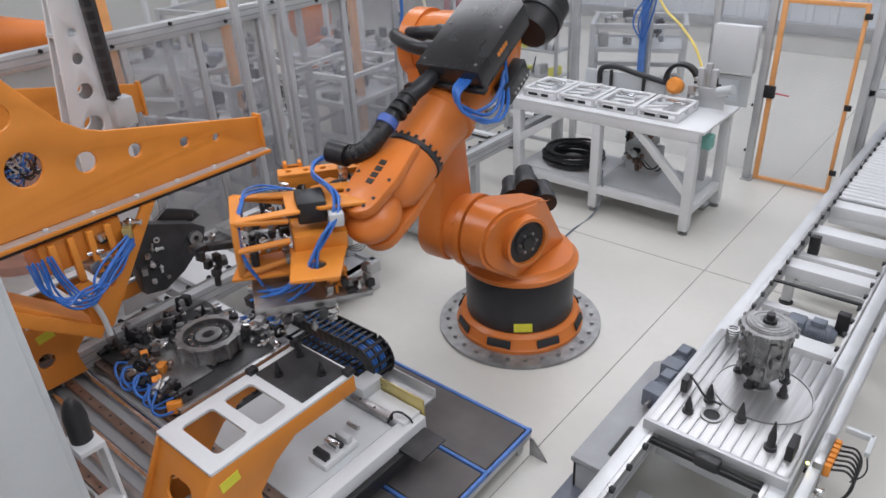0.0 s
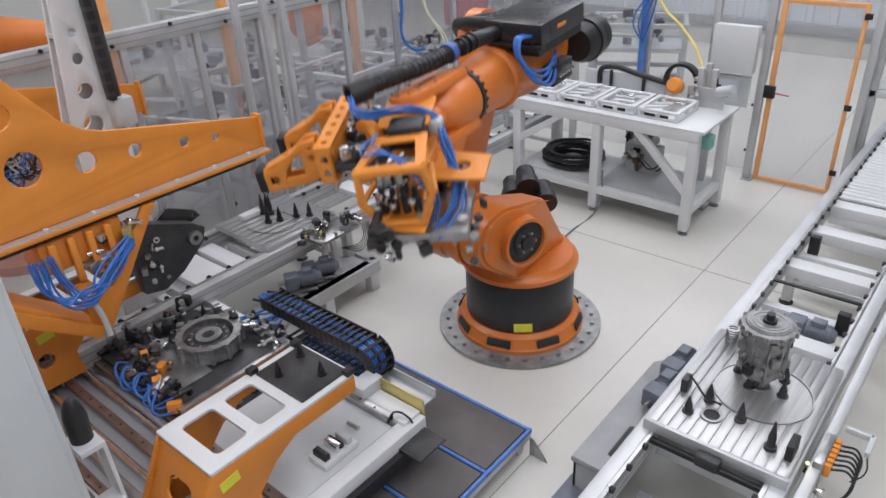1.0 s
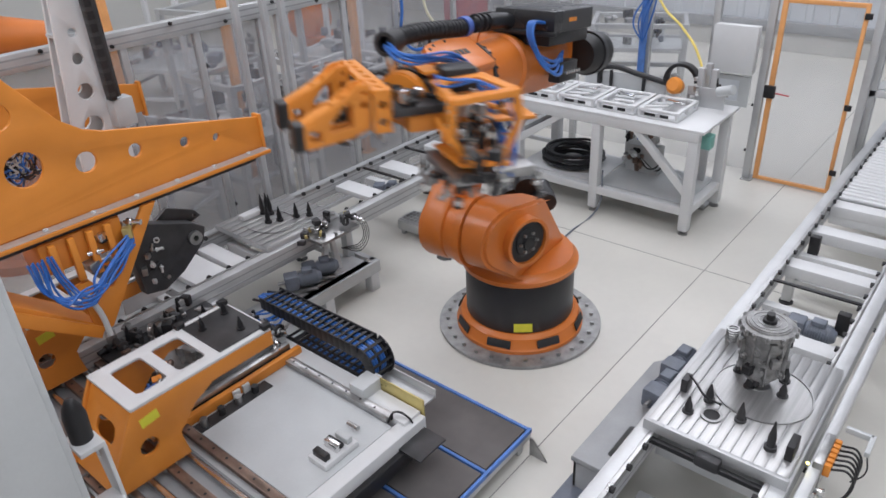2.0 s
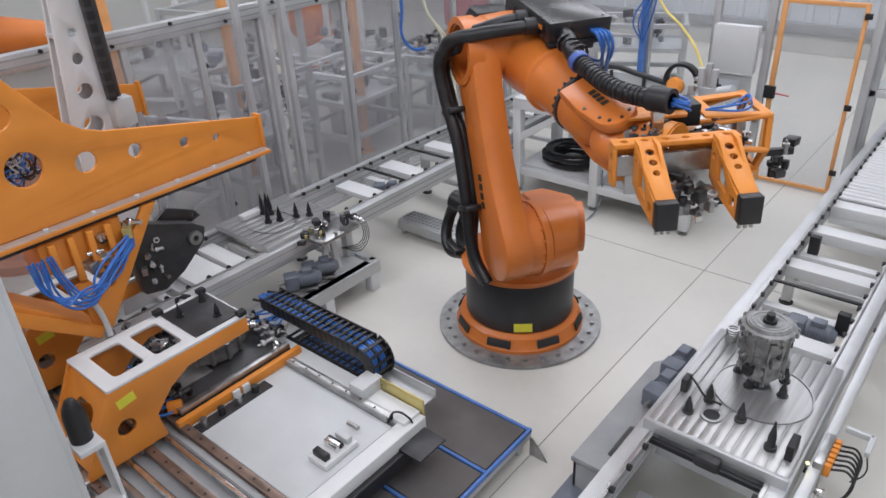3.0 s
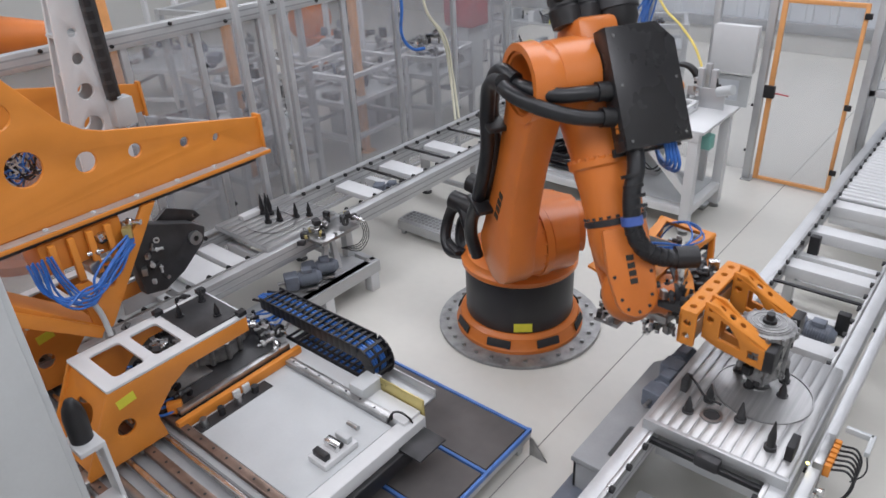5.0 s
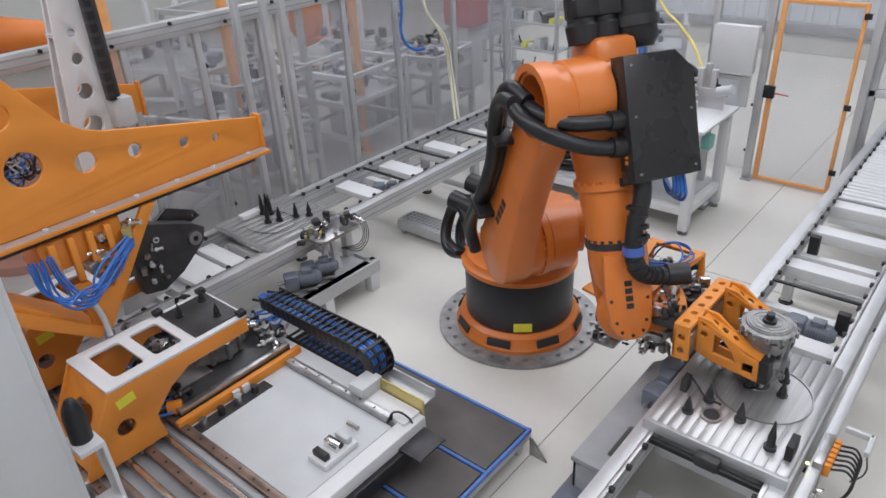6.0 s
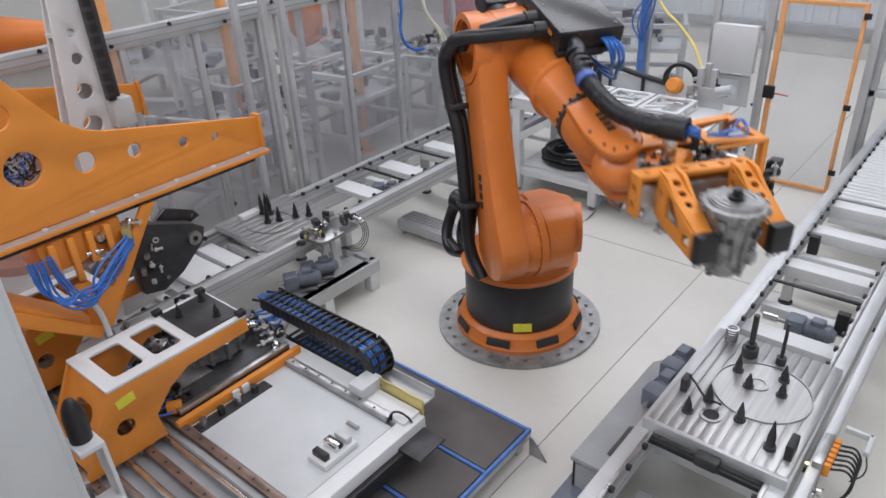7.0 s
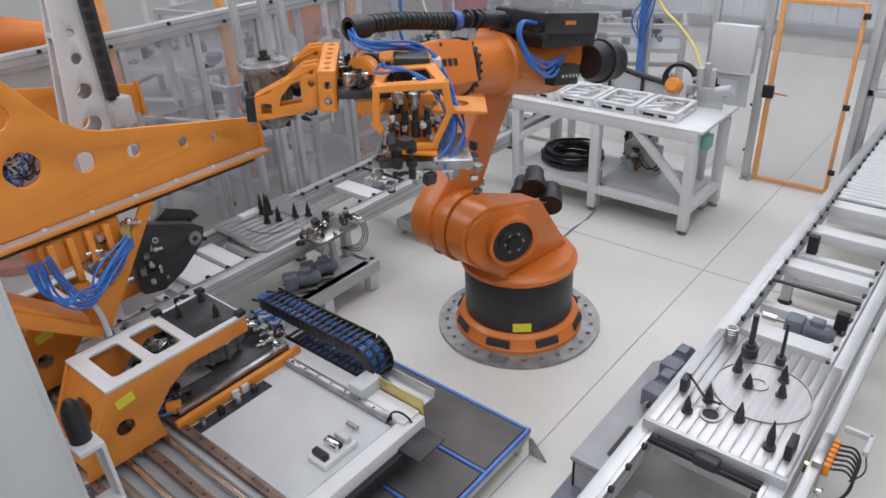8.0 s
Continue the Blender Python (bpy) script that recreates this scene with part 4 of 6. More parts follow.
bolts("bolt", [(GX + 0.045, -3.6 + 0.28 * i, 1.856) for i in range(8)], (0, 0, 1), 0.018, 0.008, GREY, fr_)
part("end_plate", box(GX - 0.05, GX + 0.03, -1.50, -1.475, 1.80, 2.09, 0.004), ORANGE_JIG, gan)
part("end_plate", box(-2.83, -2.77, -1.50, -1.475, 1.80, 2.09, 0.004), ORANGE_JIG, gan)
part("cross_tie", box(-2.78, GX - 0.02, -3.75, -3.55, 1.9, 2.5, 0.01), ORANGE_JIG, gan)
vout = [(-3.06, 1.37), (-2.86, 1.37), (-2.55, 1.83), (-2.42, 1.83), (-2.80, 1.16), (-2.90, 1.13), (-2.97, 1.13)]
part("hanger", plate([(-2.97, 1.12), (-2.87, 1.12), (-2.40, 1.80), (-2.49, 1.80), (-2.79, 1.38), (-2.86, 1.38), (-2.92, 1.48), (-3.0, 1.48)], [], 0.03, at(-1.12, 0, 0) @ YZ, 0.004), ORANGE_JIG, gan, "orange V-shaped hanger")
part("hanger_web", plate([(-3.75, 1.80), (-2.97, 1.12), (-2.93, 1.16), (-3.70, 1.84)], [], 0.34, at(-1.28, 0, 0) @ YZ, 0.004), ORANGE_JIG, gan)
part("slope_plate", plate([(-3.75, 1.70), (-2.97, 1.10), (-2.93, 1.16), (-3.7, 1.78)], [], 0.02, at(-1.08, 0, 0) @ YZ, 0.003), ORANGE_JIG, gan)
part("actuator", box(-1.45, -1.15, -3.12, -2.62, 1.58, 1.78, 0.02), ORANGE_JIG, gan)
for k in range(4):
    part("actuator_rib", box(-1.13, -1.09, -3.08 + 0.11 * k, -3.04 + 0.11 * k, 1.5, 1.78, 0.008), ORANGE_JIG, gan)
clutter(18, (-1.3, -2.95, 1.50), (-1.06, -2.55, 1.76), 0.03, (BLACK, CHROME, ORANGE_JIG, BRASS, STEEL), gan, "fitting", 31)
for k in range(9):
    r3 = random.Random(80 + k)
    o = 0.016 * k
    part("blue_tube", hose([(-1.06 + r3.uniform(-.02, .04), -3.22 + o, 1.74), (-1.02 + r3.uniform(-.03, .03), -3.18 + o, 1.52 + r3.uniform(-.07, .05)), (-1.0, -2.98 + r3.uniform(-.04, .04), 1.43 + r3.uniform(-.05, .06)), (-1.04, -2.78 - o, 1.50 + r3.uniform(-.06, .06)), (-1.10, -2.60, 1.60 + r3.uniform(-.04, .1))], 0.0075), BLUE, gan, "blue air tube loop")
part("grey_conduit", hose([(-1.05, -2.98, 1.42), (-1.04, -2.94, 1.28), (-1.03, -2.93, 1.12)], 0.018), GREY, gan, "grey conduit")
for k in range(30):
    r3 = random.Random(200 + k)
    part("cable", hose([(GX - 0.12, -3.12 + r3.uniform(0, .18), 2.12 + r3.uniform(0, .2)), (GX - 0.09, -3.03 + r3.uniform(-.08, .08), 2.21 + r3.uniform(-.1, .1)), (GX - 0.14, -2.95 + r3.uniform(-.1, .1), 2.15 + r3.uniform(-.08, .16))], 0.006, res=4, sides=1), (BLACK, BLUE, GREY)[k % 3], gan)
blk = plate([(-2.55, 1.52), (-2.42, 1.57), (-2.05, 1.42), (-1.97, 1.36), (-2.0, 1.26), (-2.20, 1.10), (-2.36, 1.03), (-2.50, 1.06)], [circle(-2.07, 1.32, 0.03)], 0.10, at(-1.42, 0, 0) @ YZ, 0.006)
bp_ = part("tilt_bracket", blk, DARKPLATE, gan, "black pointed tilting bracket")
part("bracket_lug", plate([(-2.28, 1.48), (-2.16, 1.55), (-1.96, 1.46), (-1.92, 1.40), (-2.0, 1.38)], [circle(-1.97, 1.42, 0.012)], 0.03, at(-1.50, 0, 0) @ YZ, 0.004), DARKPLATE, bp_)
part("pivot", ring((-1.38, -2.07, 1.32), (-1.34, -2.07, 1.32), 0.02, 0.05, 24), STEEL, bp_)
clutter(10, (-1.36, -2.48, 1.12), (-1.34, -2.34, 1.45), 0.022, (BLACK, GREY, STEEL), bp_, "fitting", 33)
for z, y in ((0.42, -3.68),):
    part("post", box(GX - 0.6, GX - 0.2, -3.95, -3.75, 0, 3.0, 0.01), ORANGE_JIG, gan)

# grey perforated column with its own cable chain
colm = thing("perforated_column", "light grey tapered steel column with round holes", "column")
cx = -2.1
cout = [(-2.52, 2.0), (-2.20, 2.0), (-2.34, 3.05), (-2.40, 3.3), (-2.60, 3.3), (-2.62, 3.0)]
part("web", plate([(-2.42, 0.0), (-2.0, 0.0), (-2.0, 2.1), (-2.05, 2.85), (-2.06, 3.3), (-2.26, 3.3), (-2.29, 2.85), (-2.38, 2.0)], [circle(-2.22, 2.06, 0.07), circle(-2.21, 2.30, 0.055), circle(-2.20, 2.52, 0.038), circle(-2.19, 2.69, 0.030)], 0.03, at(cx, 0, 0) @ YZ, 0.005), WHITE, colm)
part("flange", plate([(-2.08, 3.3), (-2.055, 3.3), (-2.045, 2.85), (-2.0, 2.1), (-2.0, 0), (-2.03, 0), (-2.03, 2.1)], [], 0.16, at(cx - 0.10, 0, 0) @ YZ, 0.004), GREY, colm)
part("rear_web", plate([(-2.42, 0.0), (-2.0, 0.0), (-2.0, 2.1), (-2.05, 2.85), (-2.06, 3.3), (-2.20, 3.3), (-2.24, 2.85), (-2.36, 2.0)], [circle(-2.22, 2.06, 0.07), circle(-2.20, 2.30, 0.055)], 0.03, at(cx - 0.20, 0, 0) @ YZ, 0.005), WHITE, colm)
for z in (2.4, 2.66, 3.0):
    part("rib", box(cx - 0.19, cx - 0.01, -2.28, -2.06, z, z + 0.02), GREY, colm)
cc = thing("column_chain", "black energy chain hanging beside the grey column", "cable chain")
n = 44
for i in range(n):
    t = i / (n - 1)
    y, z = -2.09 + 0.0 * t, 3.40 - 1.16 * t
    part("side_link", box(-0.035, 0.035, -0.024, 0.024, -0.016, 0.016, 0.003, None, pose(cx + 0.10, y, z, 0, 0, 0)), BLACK if i % 3 else DARKPLATE, cc)
part("chain_back", rod((cx + 0.10, -2.05, 3.40), (cx + 0.10, -2.05, 2.24), 0.03, n=8), DARKPLATE, cc)
part("mount", box(cx - 0.0, cx + 0.12, -2.10, -1.95, 2.02, 2.22, 0.01), GREY, cc)

# bumper and control cabinet close by
bmp = thing("rubber_bumper", "black bullet-shaped rubber bumper on a white bracket", "bumper", pose(0.0, -3.55, 1.34))
part("bullet", lathe([(0, 0.050), (0.14, 0.052), (0.19, 0.043), (0.235, 0.022), (0.245, 0.006)], (0, 0, 0), (0.08, 0, 1), 24), BLACK, bmp)
part("bracket", box(-0.07, 0.10, -0.06, 0.06, -0.03, 0.0, 0.006), WHITE, bmp)
part("bracket_leg", plate([(-0.06, 0), (0.10, 0), (0.12, -0.36), (0.02, -0.36)], [circle(0.0, -0.10, 0.022)], 0.02, at(0, 0.05, -0.02) @ XZ, 0.003), WHITE, bmp)
part("bracket_arm", box(0.02, 0.14, -0.16, 0.05, -0.36, -0.33, 0.004), WHITE, bmp)
cabt = thing("control_cabinet", "tall plain light-grey control cabinet", "cabinet")
part("body", box(-0.3, 0.40, -5.6, -3.70, 0.02, 3.0, 0.012), GREY, cabt)
part("door", box(0.402, 0.418, -4.7, -3.73, 0.10, 2.95, 0.006), GREY, cabt)
part("plinth", box(-0.28, 0.38, -5.58, -3.72, 0, 0.03), DARK, cabt)

# ---------------------------------------------------------------- conveyors


def conveyor(name, label, x0, x1, ys, ye, z, legs, m=None, low=0.0):
    c = thing(name, label, "conveyor", m)
    for x in (x0, x1):
        r = part("side_rail", box(x - 0.05, x + 0.05, ys, ye, z - 0.16, z, 0.006), ALU, c, "grooved aluminium side rail")
        inner = 0.052 if x == x0 else -0.052
        # Darker strips, slightly raised, colour in the shade of the rail's grooves.
        for dz in (-0.05, -0.11):
            part("groove", box(x - 0.0515, x + 0.0515, ys, ye, z + dz - 0.006, z + dz + 0.006, 0), MIDGREY, r)
        part("chain_strip", box(x + inner * 0.85 - 0.014, x + inner * 0.85 + 0.014, ys, ye, z - 0.02, z + 0.006, 0.003), STEEL, r, "dark roller chain strip")
        me = finish(rod((0, -0.012, 0), (0, 0.012, 0), 0.020, n=10), "chain_roller", BLACK)
        k = ys
        i = 0
        while k < ye and i < 60:
            ob = new("chain_roller", me)
            ob.parent, ob.matrix_basis = r, pose(x + inner * 1.25, k + 0.1, z + 0.0, 0, 0, 90)
            k += 0.19
            i += 1
    y = ys + 0.3
    while y < ye:
        part("cross_beam", box(x0 + 0.05, x1 - 0.05, y - 0.04, y + 0.04, z - 0.22, z - 0.14, 0.004), WHITE, c)
        y += 0.9
    for y in legs:
        for x in (x0, x1):
            part("leg", box(x - 0.04, x + 0.04, y - 0.04, y + 0.04, low + 0.03, z - 0.16, 0.005), ALU, c)
            part("foot", lathe([(0, 0.06), (0.012, 0.06), (0.03, 0.025), (0.06, 0.02)], (x, y, low), (x, y, 9), 16), BLACK, c)
        part("leg_brace", box(x0, x1, y - 0.025, y + 0.025, 0.2, 0.25, 0.004), ALU, c)
    return c


cl = conveyor("pallet_conveyor", "aluminium pallet conveyor with chain rails beside the guard fence", -2.45, -1.70, -4.2, 4.0, 0.72, (-2.4, -0.4, 1.6, 3.4))
for y, d in ((-1.9, 0.30), (-1.55, 0.16), (0.1, 0.20), (0.75, 0.22), (1.5, 0.2)):
    part("white_tray", box(-2.38, -1.77, y, y + d, 0.60, 0.66, 0.01), WHITE, cl, "white sheet tray between the rails")
for y in (0.55, 1.25, 2.0):
    part("black_rail", rod((-2.4, y, 0.70), (-1.75, y, 0.70), 0.014, n=10), BLACK, cl)
part("lower_beam", box(-1.48, -1.38, -1.75, -0.30, 0.18, 0.30, 0.006), ALU, cl)
part("lower_beam", box(-1.70, -1.42, -0.36, -0.30, 0.18, 0.30, 0.006), ALU, cl)
part("lower_tray", box(-1.72, -1.40, -1.7, -0.4, 0.27, 0.30, 0.004), ALU, cl)
for y in (-1.6, -0.95, -0.38):
    part("foot_block", box(-1.48, -1.38, y - 0.05, y + 0.05, 0.0, 0.18, 0.005), WHITE, cl)


def drive(name, m, label, group=""):
    """Gear motor: housing with fins, terminal box and gear head."""
    d = thing(name, label, "motor", m, group)
    part("housing", lathe([(0, 0.07), (0.02, 0.085), (0.22, 0.085), (0.24, 0.07), (0.27, 0.05)], (0, 0, 0), (1, 0, 0), 24), MOTOR, d)
    me = finish(ring((0, 0, 0), (0.008, 0, 0), 0.08, 0.098, 20), "fin", MOTOR)
    for i in range(8):
        ob = new("fin", me)
        ob.parent, ob.location = d, (0.03 + 0.024 * i, 0, 0)
    part("gear_head", box(-0.16, 0.0, -0.085, 0.085, -0.09, 0.09, 0.02), MOTOR, d)
    part("terminal_box", box(0.05, 0.17, -0.05, 0.05, 0.08, 0.13, 0.01), MOTOR, d)
    part("shaft", rod((-0.24, 0, 0), (-0.16, 0, 0), 0.02, n=12), STEEL, d)
    part("mount", box(-0.12, 0.2, -0.09, 0.09, -0.14, -0.09, 0.005), STEEL, d)
    return d


m1 = drive("gear_motor", pose(-1.58, -0.90, 0.42, 0, 0, 60) @ Matrix.Diagonal((0.75, 0.75, 0.75, 1)), "blue-grey geared motor under the pallet conveyor", "conveyor drives")
copy_thing(m1, pose(-1.56, -1.12, 0.42, 0, 0, 60))
copy_thing(m1, pose(-2.1, 0.55, 0.52, 0, 0, 30))


def pallet(name, label, m, grooves=13):
    p = thing(name, label, "pallet", m)
    w, d = 0.38, 0.54
    part("plate", box(-w, w, -d, d, -0.05, -0.008, 0.004), ALU, p)
    n = grooves
    me = finish(box(-w / n * 0.86, w / n * 0.86, -d, d, -0.008, 0, 0.0015), "slat", PALLET)
    for i in range(n):
        ob = new("slat", me)
        ob.parent, ob.location = p, (-w + (2 * i + 1) * w / n, 0, 0)
    return p


rp = pallet("transfer_pallet", "milled aluminium transfer pallet with locating pins", pose(2.125, -0.735, 0.755))
for x, y, h in ((-0.16, -0.20, 0.12), (-0.22, -0.36, 0.11), (0.04, -0.26, 0.13), (0.24, -0.38, 0.19), (-0.12, 0.16, 0.13), (0.13, 0.22, 0.12), (-0.02, 0.05, 0.10), (0.16, 0.08, 0.10)):
    pin(rp, x, y, 0, h, 0.022, DARKPLATE)
for x, y in ((-0.10, -0.32), (0.02, 0.10)):
    part("hole_ring", ring((x, y, 0.0), (x, y, 0.012), 0.045, 0.062, 28), STEEL, rp)
    # Dark disc on the face in place of a hole's shade.
    part("hole", rod((x, y, 0.0005), (x, y, 0.003), 0.046, n=28), DARK, rp)
part("clear_disc", ring((0.06, 0.05, 0.001), (0.06, 0.05, 0.010), 0.266, 0.274, 56), STEEL, rp, "bright turntable rim")
part("turn_disc", rod((0.06, 0.05, 0.0005), (0.06, 0.05, 0.0045), 0.262, n=56), PALLET, rp, "milled turntable face")
part("tall_rod", lathe([(0, 0.05), (0.06, 0.05), (0.062, 0.032), (0.09, 0.032), (0.091, 0.018), (0.30, 0.018)], (-0.12, 0.36, 0), (-0.12, 0.36, 1), 20), DARKPLATE, rp, "tall dark locating rod")
part("tall_rod", lathe([(0, 0.03), (0.05, 0.03), (0.052, 0.012), (0.30, 0.010)], (0.06, 0.38, 0), (0.06, 0.38, 1), 16), DARKPLATE, rp, "tall dark locating rod")
part("post", box(-0.33, -0.29, -0.22, -0.14, 0, 0.09, 0.004), DARKPLATE, rp)
part("post", box(0.32, 0.36, -0.42, -0.30, 0, 0.10, 0.004), BLACK, rp)
part("front_lip", box(-0.39, 0.39, -0.575, -0.545, -0.06, 0.012, 0.004), ALU, rp)
part("stop_lug", box(-0.07, 0.07, -0.64, -0.57, -0.10, -0.02, 0.02), DARKPLATE, rp, "dark rounded stop lug")
part("cable", hose([(-0.30, -0.16, 0.09), (-0.24, -0.22, 0.10), (-0.17, -0.25, 0.06), (-0.08, -0.23, 0.03)], 0.007), BLACK, rp)
for i in range(5):
    part("steel_coil", ring((-0.27, 0.45, 0.01 + 0.018 * i), (-0.27, 0.45, 0.02 + 0.018 * i), 0.03, 0.042, 18), STEEL, rp)

cr = conveyor("roller_conveyor", "aluminium roller conveyor with pallet lift section", 1.75, 2.47, -4.2, 9.0, 0.70, (-2.6, -0.3, 1.6, 3.6, 6.0))
roll = finish(lathe([(0, 0.012), (0.02, 0.03), (0.60, 0.03), (0.62, 0.012)], (1.80, 0, 0), (9, 0, 0), 14), "roller", ALU)
y = 2.55
while y < 8.9:
    ob = new("roller", roll)
    ob.parent, ob.location = cr, (0, y, 0.67)
    y += 0.085
for y in (1.05, 1.75, 2.35):
    part("cross_plate", box(1.80, 2.42, y, y + 0.16, 0.56, 0.66, 0.008), WHITE, cr, "white cross plate")
part("cross_plate", box(1.80, 2.42, 0.10, 0.26, 0.50, 0.60, 0.008), WHITE, cr, "white cross plate")
part("black_strip", box(1.80, 2.42, 0.70, 0.73, 0.69, 0.705, 0.002), BLACK, cr)
part("black_strip", box(1.80, 2.42, -1.36, -1.33, 0.66, 0.69, 0.002), BLACK, cr)
part("outer_rail", box(2.55, 2.61, -4.2, 9, 0.60, 0.68, 0.006), ALU, cr)
part("lift_plate", box(1.80, 2.42, -2.2, -1.40, 0.30, 0.32, 0.004), MIDGREY, cr)
copy_thing(m1, pose(2.14, 0.42, 0.56, 0, 0, 0))
part("bearing", rod((1.86, 0.42, 0.56), (1.96, 0.42, 0.56), 0.03, n=14), CHROME, cr)
for x, y in ((1.88, 1.55), (2.35, 0.5)):
    part("bracket", box(x - 0.04, x + 0.04, y - 0.03, y + 0.03, 0.55, 0.72, 0.006), BLACK, cr)

tr = thing("cable_trough", "grey sheet-metal drive cover beside the roller conveyor", "drive cover")
part("tray", plate([(1.44, -1.58), (1.72, -1.58), (1.72, -0.33), (1.56, -0.33), (1.50, -0.42), (1.44, -0.5)], [rounded(1.60, 1.66, -1.45, -1.15, 0.02)], 0.04, at(0, 0, 0.50), 0.006), MIDGREY, tr)
part("skirt", box(1.45, 1.47, -1.57, -0.5, 0.0, 0.49, 0.003), MIDGREY, tr)
part("skirt", box(1.45, 1.70, -1.57, -1.55, 0.0, 0.49, 0.003), MIDGREY, tr)
copy_thing(m1, pose(1.62, -0.55, 0.60, 0, 0, 85))
copy_thing(m1, pose(1.64, -0.85, 0.60, 0, 0, 85))
single("dark_step", box(1.40, 1.60, -2.7, -1.42, 0.0, 0.28, 0.01), MOTOR, "dark grey sheet-metal box on the floor", "box")
vb = thing("valve_terminal", "orange and black plug terminal with looping cables", "terminal", pose(2.59, -0.90, 0.62) @ Matrix.Diagonal((0.85, 0.85, 0.85, 1)))
part("rack", box(-0.03, 0.03, -0.16, 0.16, -0.1, 0.12, 0.006), STEEL, vb)
for i in range(6):
    part("orange_plug", box(0.03, 0.07, -0.14 + 0.05 * i, -0.105 + 0.05 * i, 0.02, 0.11, 0.005), ORANGE_JIG, vb, "orange plug")
    part("cable", hose([(0.07, -0.12 + 0.05 * i, 0.08), (0.17, -0.12 + 0.045 * i, 0.10), (0.20, -0.14 + 0.03 * i, -0.02), (0.12, -0.20, -0.10 - 0.01 * i), (0.0, -0.25, -0.12)], 0.008), BLACK, vb)
clutter(12, (-0.02, -0.36, -0.16), (0.08, -0.18, 0.02), 0.025, (CHROME, BLACK, STEEL, GREY), vb, "fitting", 41)
part("sensor_arm", box(0.06, 0.22, 0.22, 0.25, 0.12, 0.16, 0.004), GREY, vb)
part("sensor_arm", box(0.20, 0.23, 0.06, 0.25, 0.12, 0.16, 0.004), GREY, vb)
part("lead", hose([(0.22, 0.08, 0.12), (0.24, 0.0, 0.05), (0.18, -0.05, -0.02)], 0.005), BLACK, vb)
part("signal", rod((-0.05, -0.20, 0.12), (-0.05, -0.20, 0.126), 0.010, n=10), LED, vb, "lit yellow signal")

lp = pallet("station_pallet", "aluminium pallet with black pins on the conveyor", pose(-2.075, -0.88, 0.77) @ Matrix.Diagonal((1, 0.75, 1, 1)), 9)
for x, y, h in ((-0.20, 0.0, 0.20), (-0.13, 0.05, 0.20), (0.0, -0.12, 0.18), (0.05, 0.0, 0.14), (-0.25, 0.12, 0.16), (0.12, 0.18, 0.14), (0.2, 0.3, 0.13)):
    pin(lp, x, y, 0, h, 0.026)
part("white_rest", box(-0.28, -0.20, -0.28, -0.02, 0, 0.05, 0.01), WHITE, lp)
part("clear_disc", ring((0, -0.1, 0.001), (0, -0.1, 0.010), 0.266, 0.274, 48), STEEL, lp)
lift = thing("column_lift", "upright aluminium lift profiles behind the conveyor", "lift")
for x, y in ((-2.62, -0.55), (-2.62, -0.25), (-2.62, -0.05)):
    part("profile", box(x - 0.028, x + 0.028, y - 0.028, y + 0.028, 0, 2.9, 0.004), ALU, lift)
st = thing("clamp_station", "cluster of small clamps, sensors and black leads", "clamp unit", pose(-1.58, -0.72, 0.62))
part("stand", plate([(-0.12, -0.34), (0.12, -0.34), (0.05, 0.08), (-0.05, 0.08)], [[(-0.04, -0.30), (0.04, -0.30), (0.02, 0.0), (-0.02, 0.0)]], 0.04, YZ, 0.004), WHITE, st)
part("deck", box(-0.12, 0.16, -0.20, 0.25, 0.08, 0.11, 0.004), STEEL, st)
clutter(34, (-0.16, -0.30, 0.11), (0.16, 0.30, 0.20), 0.026, (BLACK, STEEL, CHROME, DARKPLATE, BRASS), st, "clamp", 51)
for k in range(4):
    part("lead", hose([(0.02, 0.2, 0.16), (0.12, 0.28 + 0.02 * k, 0.12), (0.18, 0.24, -0.04 - 0.03 * k), (0.05, 0.1, -0.10)], 0.004), BLACK, st)
ps = thing("perforated_step", "perforated aluminium step beside the conveyor", "step")
part("tread", box(-2.0, -1.0, 0.62, 0.86, 0.15, 0.18, 0.004), ALU, ps)
me = finish(ring((0, 0, 0), (0, 0, 0.006), 0.010, 0.019, 10), "stud", STEEL)
for i in range(18):
    for j in range(4):
        ob = new("stud", me)
        ob.parent, ob.location = ps, (-1.95 + 0.053 * i, 0.66 + 0.053 * j, 0.18)
part("skirt", box(-2.0, -1.0, 0.60, 0.62, 0.06, 0.17, 0.003), ALU, ps)
for x in (-1.95, -1.05):
    for y in (0.64, 0.84):
        part("leg", box(x - 0.025, x + 0.025, y - 0.02, y + 0.02, 0, 0.15, 0.003), ALU, ps)

# ---------------------------------------------------------------- bench
bench = thing("work_bench", "white welded steel bench with braces and lower shelf", "bench")
BX0, BX1, BY0, BY1, BZ = -1.58, 0.50, 2.30, 3.14, 1.12
for x in (BX0, -0.56, BX1):
    for y in (BY0, BY1):
        part("leg", box(x - 0.05, x + 0.05, y - 0.05, y + 0.05, 0.05, BZ - 0.08, 0.006), WHITE, bench)
        part("foot", lathe([(0, 0.05), (0.01, 0.05), (0.02, 0.015), (0.06, 0.015)], (x, y, 0), (x, y, 1), 14), STEEL, bench)
for y in (BY0, BY1):
    part("top_beam", box(BX0 - 0.05, BX1 + 0.05, y - 0.05, y + 0.05, BZ - 0.10, BZ, 0.006), WHITE, bench)
    part("shelf_beam", box(BX0 + 0.05, BX1 - 0.05, y - 0.045, y + 0.045, 0.22, 0.31, 0.006), WHITE, bench)
for x in (BX0, BX1):
    part("shelf_beam", box(x - 0.045, x + 0.045, BY0 + 0.05, BY1 - 0.05, 0.22, 0.31, 0.006), WHITE, bench)
